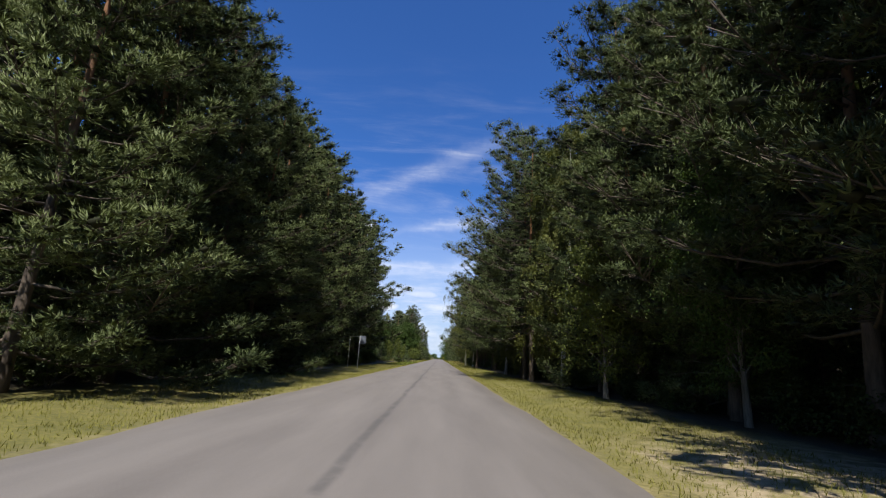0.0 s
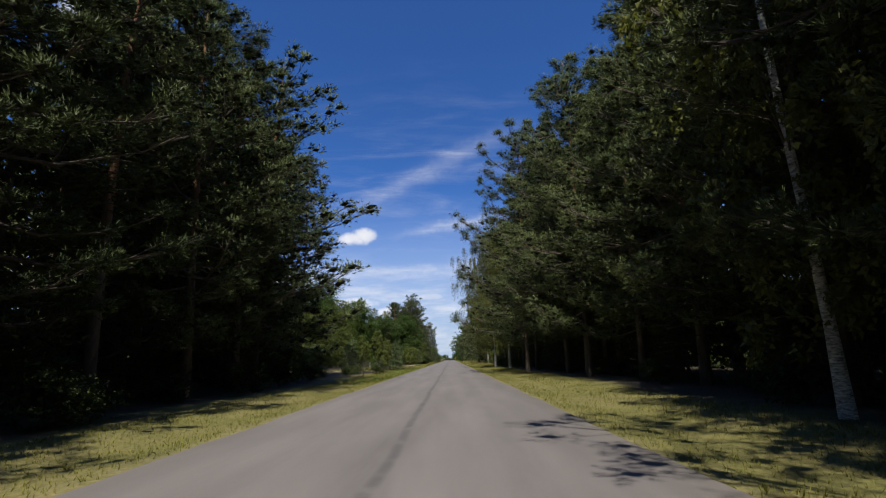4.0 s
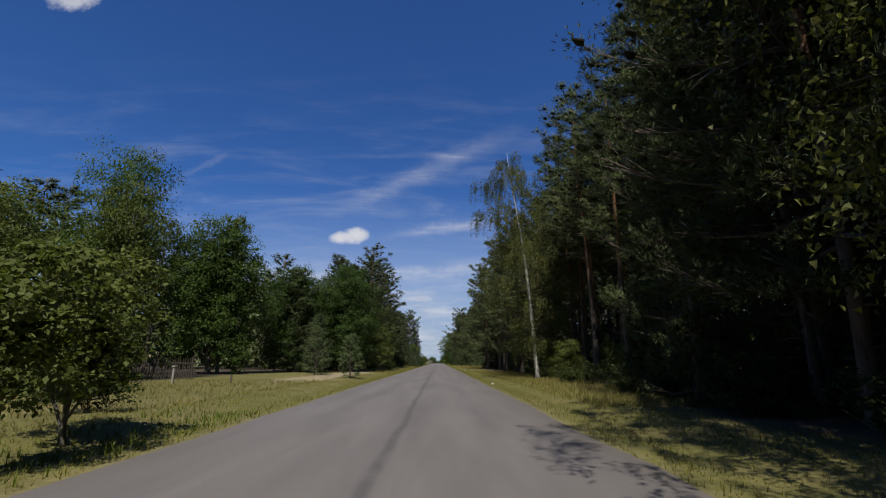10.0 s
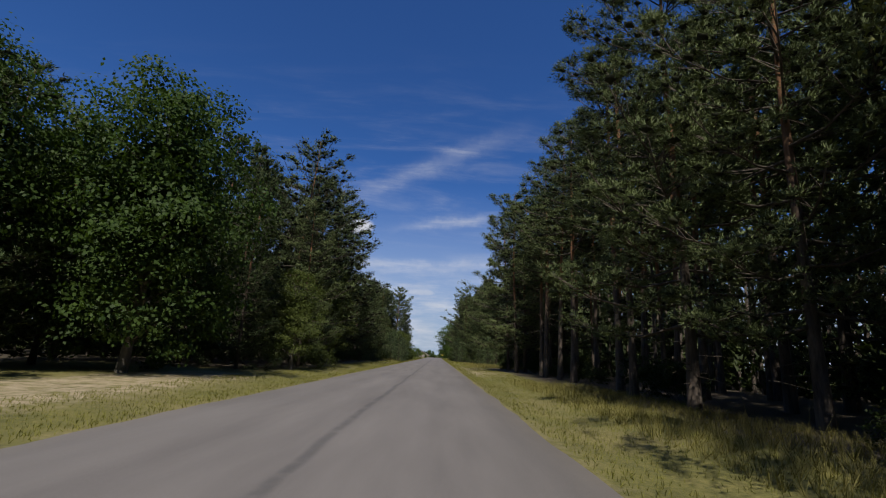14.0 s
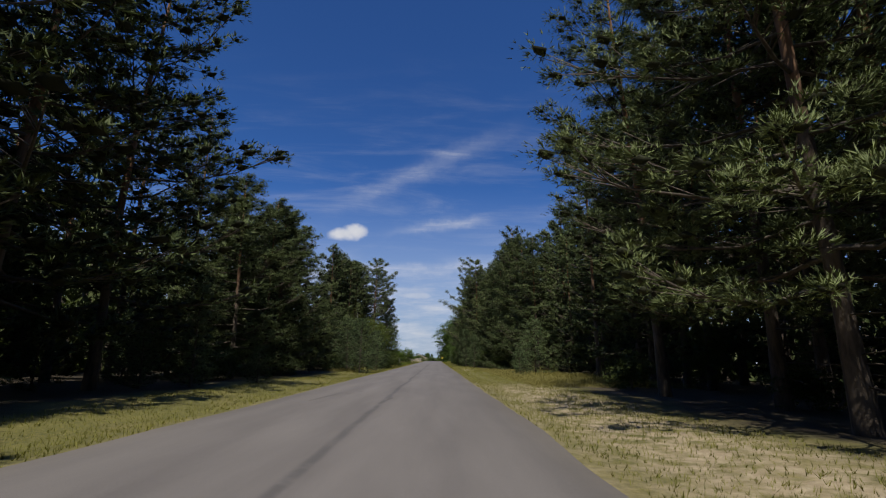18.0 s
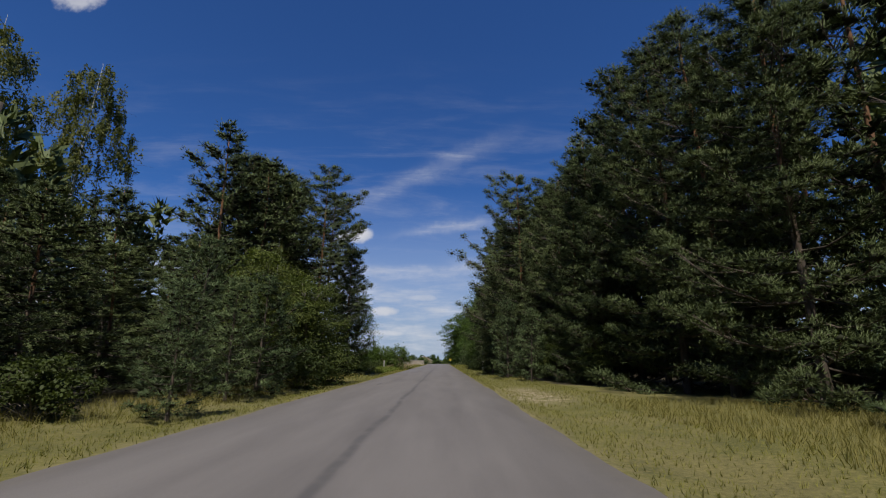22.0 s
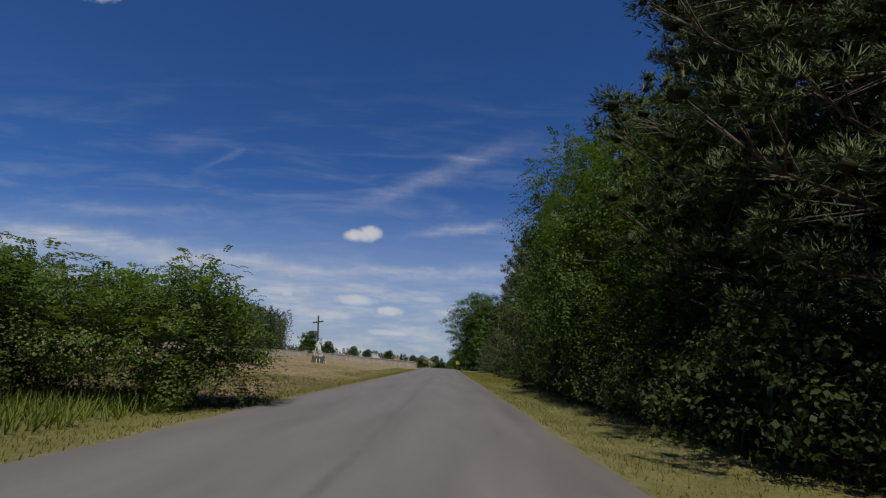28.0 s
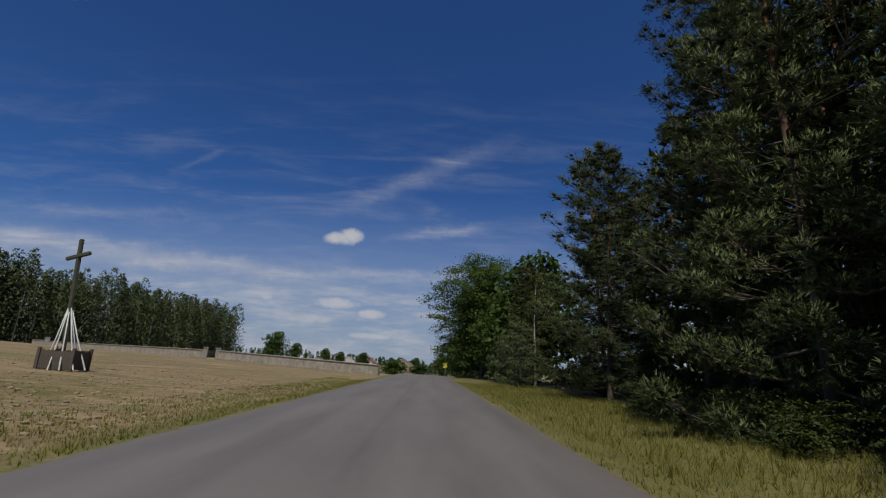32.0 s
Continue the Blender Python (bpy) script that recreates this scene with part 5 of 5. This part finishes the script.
def small_house(label, x, y, turn, wide, deep, wall_h, ridge, walls, roof, windows=1, name="shed"):
    root = thing(name, label, name.replace("_", " "), pose(x, y, ground_height(x, y) - 0.1, 0, 0, turn))
    bm = bmesh.new()
    prof = [(-wide / 2, 0), (wide / 2, 0), (wide / 2, wall_h), (0, ridge - 0.12), (-wide / 2, wall_h)]
    rings = [[bm.verts.new((px, py, pz)) for px, pz in prof] for py in (-deep / 2, deep / 2)]
    bm.faces.new(rings[0])
    bm.faces.new(rings[1][::-1])
    for k in range(5):
        bm.faces.new((rings[0][(k + 1) % 5], rings[0][k], rings[1][k], rings[1][(k + 1) % 5]))
    bmesh.ops.recalc_face_normals(bm, faces=bm.faces)
    part("walls", bm_mesh("walls", bm, walls), root)
    slope = math.atan2(ridge - wall_h, wide / 2)
    long = (wide / 2 + 0.35) / math.cos(slope)
    for sign in (-1, 1):
        slab = box_mesh("roof_slope", (long, deep + 0.6, 0.12), roof, (0, 0, 0), 0.02)
        ob = part("roof_slope", slab, root)
        ob.location = (sign * (wide / 2 + 0.35) / 2, 0, ridge - (wide / 2 + 0.35) / 2 * math.tan(slope) + 0.03)
        ob.rotation_euler = (0, sign * slope, 0)
    for k in range(windows):
        px = (k - (windows - 1) / 2) * wide / (windows + 0.3)
        ob = part("window", box_mesh("window", (0.9, 0.06, 1.0), DARK_GLASS, (px, -deep / 2 - 0.02, wall_h * 0.55), 0.01), root)
        for sx in (-0.5, 0.5):
            part("window_frame", box_mesh("window_frame", (0.08, 0.1, 1.1), PALE_POLE, (px + sx, -deep / 2 - 0.04, wall_h * 0.55), 0.01), ob)


small_house("small plastered garden house with a pale sheet roof", -36.0, 124.0, 38, 5.0, 5.5, 2.6, 4.2, PLASTER, GREY_ROOF, 1, "garden_house")
small_house("long ochre farm building beside the far road", -13.0, 545.0, 8, 13.0, 9.0, 3.4, 6.5, OCHRE_WALL, GREY_ROOF, 3, "farm_building")
small_house("distant village house with a red roof", -44.0, 660.0, -12, 10.0, 9.0, 3.4, 7.0, PLASTER, RED_ROOF, 2, "village_house")
small_house("distant village house with a grey roof", -66.0, 700.0, 20, 11.0, 9.0, 3.2, 6.6, PLASTER, GREY_ROOF, 2, "village_house")
small_house("distant village house with a red roof", -90.0, 730.0, 5, 10.0, 8.0, 3.2, 6.6, PLASTER, RED_ROOF, 2, "village_house")
small_house("distant village house with a red roof", 8.0, 690.0, 5, 10.0, 8.0, 3.2, 6.6, OCHRE_WALL, RED_ROOF, 2, "village_house")


# ---- wayside cross with props inside a picket square ----
def wayside_cross():
    x, y = -16.4, 329.2
    z = ground_height(x, y)
    root = thing("wayside_cross", "tall dark wooden wayside cross propped by pale poles", "cross", pose(x, y, z, 0, -6.5, -25))
    part("upright", box_mesh("upright", (0.18, 0.16, 6.3), CROSS_WOOD, (0, 0, 2.95), 0.03), root)
    part("arm", box_mesh("arm", (1.75, 0.15, 0.18), CROSS_WOOD, (0, -0.03, 5.25), 0.03), root)
    for k, (dx, dy) in enumerate(((-0.25, -0.45), (0.40, -0.60), (0.70, -0.40), (0.95, -0.1), (0.85, 0.35), (0.25, 0.5))):
        tubes = Tubes()
        tubes.add([(dx * 1.25, dy * 1.25, -0.1), (dx * 0.62, dy * 0.62, 1.35), (0.02 + dx * 0.10, dy * 0.16, 2.75 - 0.1 * (k % 3))], (0.034, 0.03, 0.026), 7)
        part("prop_pole", tubes.mesh("prop_pole", PALE_POLE), root, "pale leaning pole")
    for k in range(4):
        bm = bmesh.new()
        bmesh.ops.create_icosphere(bm, subdivisions=1, radius=0.16, matrix=pose(-0.25 + 0.17 * k, -0.35 + 0.1 * (k % 2), 0.75 + 0.06 * k))
        part("bouquet", bm_mesh("bouquet", bm, CLAY), root, "faded bunch of flowers")
    fence = thing("picket_enclosure", "square of weathered dark pickets round the cross", "fence", pose(x + 0.1, y, z, 0, 0, 8))
    half, high = 0.68, 0.8
    bm = bmesh.new()
    box_bm(bm, (0.10, 0.025, high), (0, 0, high / 2 + 0.03))
    picket = bm_mesh("picket", bm, OLD_WOOD)
    rail = box_mesh("rail", (2 * half, 0.05, 0.07), OLD_WOOD, (0, 0.04, 0), 0.006)
    for side in range(4):
        turn = Matrix.Rotation(math.pi / 2 * side, 4, "Z") @ Matrix.Translation((0, -half, 0))
        for zz in (0.22, 0.66):
            part("rail", rail, fence).matrix_local = turn @ Matrix.Translation((0, 0, zz))
        for k in range(13):
            part("picket", picket, fence).matrix_local = turn @ Matrix.Translation((-half + 2 * half * (k + 0.5) / 13, 0, dice.uniform(-0.04, 0.05)))
    corner = box_mesh("corner_post", (0.12, 0.12, 1.1), OLD_WOOD, (0, 0, 0.4), 0.01)
    for sx, sy in ((-1, -1), (1, -1), (1, 1), (-1, 1)):
        part("corner_post", corner, fence).location = (sx * half, sy * half, 0)


wayside_cross()


# ---- field stone wall with pillars and a gate ----
def stone_wall(label, x0, y0, x1, y1, height, seed, single=True):
    rng = np.random.default_rng(seed)
    long = math.hypot(x1 - x0, y1 - y0)
    za, zb = ground_height(x0, y0), ground_height(x1, y1)
    tilt = math.degrees(math.atan2(zb - za, long))
    root = thing("stone_wall", label, "wall", pose(x0, y0, za - 0.05, 0, 0, math.degrees(math.atan2(y1 - y0, x1 - x0))) @ pose(0, 0, 0, 0, -tilt), kind="structure")
    part("core", box_mesh("core", (long, 0.36, height), WALL_STONE, (long / 2, 0, height / 2), 0.02), root)
    part("coping", box_mesh("coping", (long, 0.56, 0.10), CONCRETE, (long / 2, 0, height + 0.05), 0.02), root, "pale concrete coping")
    shapes = []
    for k in range(5):
        bm = bmesh.new()
        bmesh.ops.create_icosphere(bm, subdivisions=1, radius=0.5)
        for v in bm.verts:
            v.co *= rng.uniform(0.82, 1.12)
            v.co.y *= 0.42
        shapes.append(bm_mesh("stone", bm, WALL_STONE))
    rows, wide = 3, 0.55
    count = int(long / wide)
    if not single:
        verts, faces = [], []
    for r in range(rows):
        for k in range(count):
            size = (wide * rng.uniform(0.9, 1.1), 0.3, height / rows * rng.uniform(0.92, 1.1))
            at = ((k + 0.5 + 0.5 * (r % 2)) * wide, -0.19, height * (r + 0.5) / rows)
            if at[0] > long - 0.2:
                continue
            if single and k * wide < 26:
                ob = part("stone", shapes[int(rng.integers(5))], root)
                ob.matrix_local = Matrix.Translation(at) @ Matrix.Rotation(rng.uniform(-0.3, 0.3), 4, "Y") @ Matrix.Diagonal((size[0] * 1.05, 1.0, size[2] * 1.05, 1))


stone_wall("field stone cemetery wall with a pale coping", -5.6, 362.0, -29.6, 376.0, 1.15, 5)
stone_wall("field stone cemetery wall with a pale coping", -32.6, 377.8, -82.5, 413.6, 1.15, 6)
stone_wall("field stone cemetery wall with a pale coping", -84.2, 414.6, -92.0, 421.0, 1.3, 7)


def gate_pillar(x, y, h, wide=0.55):
    root = thing("gate_pillar", "square concrete gate pillar with a flat cap", "pillar", pose(x, y, ground_height(x, y) - 0.1, 0, 0, 32))
    part("shaft", box_mesh("shaft", (wide, wide, h), CONCRETE, (0, 0, h / 2), 0.02), root)
    part("cap", box_mesh("cap", (wide + 0.14, wide + 0.14, 0.1), CONCRETE, (0, 0, h + 0.05), 0.02), root)


gate_pillar(-29.9, 376.2, 1.5)
gate_pillar(-32.3, 377.6, 1.5)
gate_pillar(-83.4, 414.1, 2.0, 0.8)
gate = thing("iron_gate", "low dark iron gate between pillars", "gate", pose(-30.2, 376.4, ground_height(-30, 376.4), 0, 0, 150))
for k in range(9):
    bars = Tubes()
    bars.add([(0.2 + 0.22 * k, 0, 0.1), (0.2 + 0.22 * k, 0, 1.15)], (0.018, 0.018), 5)
    part("bar", bars.mesh("bar", DARK_WOOD), gate)
for z in (0.2, 1.05):
    part("rail", box_mesh("rail", (2.1, 0.03, 0.05), DARK_WOOD, (1.1, 0, z), 0.004), gate)

# a small yellow warning board far down the road
far_sign = thing("road_sign", "small yellow road sign far down the road", "road sign", pose(3.2, 398, ground_height(3.2, 398)))
pole = Tubes()
pole.add([(0, 0, -0.2), (0, 0, 2.4)], (0.04, 0.04), 6)
part("post", pole.mesh("post", GALVANISED), far_sign)
part("board", box_mesh("board", (0.9, 0.03, 0.9), YELLOW_PAINT, (0, -0.05, 2.3), 0.01), far_sign)

# a snapped, leaning trunk among the birches
snag = thing("dead_tree", "dark snapped tree trunk leaning among birches", "dead tree", pose(-21.4, 229.5, ground_height(-21.4, 229.5)) @ Matrix.Diagonal((1.4, 1.4, 1.4, 1)), "roadside trees")
stump = Tubes()
stump.add([(0, 0, -0.2), (0.05, 0.1, 3.0), (0.35, 0.3, 6.5), (0.75, 0.4, 9.0)], (0.17, 0.15, 0.13, 0.09), 8)
part("trunk", stump.mesh("trunk", LIMB_BARK), snag)
for z, dx, dy in ((4.0, 0.7, -0.3), (5.6, -0.6, 0.4), (7.2, 0.5, 0.5)):
    twig = Tubes()
    twig.add([(0.05 * z, 0.04 * z, z), (0.05 * z + dx, 0.04 * z + dy, z + 0.3)], (0.035, 0.01), 4)
    part("dead_branch", twig.mesh("dead_branch", LIMB_BARK), snag)

# a scrap of litter on the verge
bm = bmesh.new()
bmesh.ops.create_icosphere(bm, subdivisions=2, radius=0.11)
for v in bm.verts:
    v.co *= 0.75 + 0.5 * noise.noise(v.co * 14)
    v.co.z = v.co.z * 0.5 + 0.05
scrap = new("litter", bm_mesh("litter", bm, LITTER))
scrap.location = (2.75, 124.6, ground_height(2.75, 124.6) + 0.02)
tagged(scrap, "crumpled white plastic scrap in the grass", "litter")


# ---- grass ----
def grass(name, label, mat, x0, x1, y0, y1, per_metre, height, blades, seed, width=0.03, clumps=0.45):
    """Tufts of blades over a stretch of verge."""
    rng = np.random.default_rng(seed)
    count = int((x1 - x0) * (y1 - y0) * per_metre)
    x, y = rng.uniform(x0, x1, count), rng.uniform(y0, y1, count)
    keep = [i for i in range(count) if noise.noise((x[i] * 0.7, y[i] * 0.7, seed)) * 0.9 + rng.uniform(-0.3, 0.6) > clumps - 0.6]
    at = np.array([(x[i], y[i], ground_height(x[i], y[i]) - 0.01) for i in keep])
    way = np.tile((0, 0, 1.0), (len(at), 1)) + rng.normal(size=(len(at), 3)) * (0.25, 0.25, 0)
    root = new(name, tuft_mesh(at, way, blades, height, width, 0.28, mat, rng).mesh(name))
    tagged(root, label, "grass", kind="stuff")


VERGE = "short sun-dried grass on the road verge"
TALL = "tall dry meadow grass with bleached stalks"
for y0 in range(0, 300, 50):
    grass("verge_grass", VERGE, VERGE_GRASS, ROAD_RIGHT + 0.1, 6.6, y0, y0 + 50, 90, 0.085, 3, 31 + y0, 0.010, 0.3)
    if y0 < 280:
        grass("verge_grass", VERGE, VERGE_GRASS, -7.6, ROAD_LEFT - 0.1, y0, min(y0 + 50, 280), 90, 0.085, 3, 32 + y0, 0.010, 0.3)
grass("verge_grass", VERGE, VERGE_GRASS, ROAD_RIGHT + 0.1, 6.6, 300, 350, 90, 0.10, 3, 77, 0.010, 0.3)
grass("tall_grass", TALL, DRY_GRASS, 4.4, 9.0, 112, 160, 60, 0.26, 4, 41, 0.009, 0.35)
grass("tall_grass", TALL, DRY_GRASS, 5.0, 13.0, 194, 226, 60, 0.28, 4, 42, 0.009, 0.35)
grass("tall_grass", TALL, VERGE_GRASS, 3.2, 8.5, 304, 345, 70, 0.22, 4, 43, 0.009, 0.3)
grass("tall_grass", TALL, DRY_GRASS, -16, -7, 100, 128, 34, 0.16, 3, 44, 0.012, 0.4)
grass("tall_grass", TALL, DRY_GRASS, -9, -6.0, 212, 250, 40, 0.28, 4, 45, 0.010, 0.45)
grass("green_weeds", "rank green weeds along the ditch", GREEN_GRASS, -13, -5.6, 258, 279, 40, 0.45, 5, 46, 0.022, 0.3)
grass("green_weeds", "rank green weeds along the verge", GREEN_GRASS, -6.6, -4.4, 66, 110, 26, 0.16, 4, 47, 0.022, 0.4)
grass("field_weeds", "low green weeds between road and stubble field", GREEN_GRASS, -7.6, -4.3, 300, 345, 60, 0.10, 4, 48, 0.012, 0.72)
grass("field_weeds", "patchy dry weeds beside the road", VERGE_GRASS, -6.4, -4.3, 279, 345, 50, 0.09, 4, 51, 0.011, 0.55)
grass("bent_stalks", "long bent dry stalks standing over the grass", DRY_GRASS, 4.0, 8.0, 112, 142, 0.5, 1.0, 2, 52, 0.012, 0.4)
grass("bent_stalks", "tall dry reed stalks at the meadow edge", DRY_GRASS, 5.5, 10.0, 196, 210, 1.2, 1.1, 2, 53, 0.016, 0.4)
grass("field_weeds", "low weeds at the edge of the stubble field", VERGE_GRASS, -14, -4.3, 282, 322, 20, 0.09, 4, 50, 0.012, 0.75)
grass("stubble", "short straw stubble in the field", DRY_GRASS, -30, -5.5, 283, 350, 8, 0.07, 3, 49, 0.012, 0.5)


grass("dry_weeds", "brown and olive dried weeds on fallow ground", DRY_GRASS, -20, -4.5, 279, 295, 22, 0.15, 5, 54, 0.013, 0.42)
grass("dry_weeds", "olive low weeds on fallow ground", VERGE_GRASS, -18, -4.4, 279, 298, 14, 0.10, 5, 55, 0.013, 0.5)
grass("dry_weeds", "brown weeds along the edge of the asphalt", DRY_GRASS, -6.4, -4.35, 295, 345, 40, 0.09, 4, 56, 0.011, 0.5)


def clods():
    """Dry lumps of earth on the field."""
    rng = np.random.default_rng(9)
    bm = bmesh.new()
    bmesh.ops.create_icosphere(bm, subdivisions=1, radius=1)
    base = np.array([v.co[:] for v in bm.verts])
    tris = np.array([[v.index for v in f.verts] for f in bm.faces])
    bm.free()
    verts, faces = [], []
    for k in range(2600):
        x, y = -5.4 - rng.exponential(5.5), rng.uniform(289, 335)
        r = 0.015 + 0.075 * rng.uniform() ** 2.2
        verts.append(base * rng.uniform(0.7, 1.2, base.shape) * (r, r, r * 0.6) + (x, y, ground_height(x, y) + r * 0.2))
        faces.append(tris + len(base) * k)
    ob = new("earth_clods", mesh_of("earth_clods", np.concatenate(verts), np.concatenate(faces), CLAY))
    tagged(ob, "dry pale clods of earth on the field", "clods", kind="stuff")


clods()
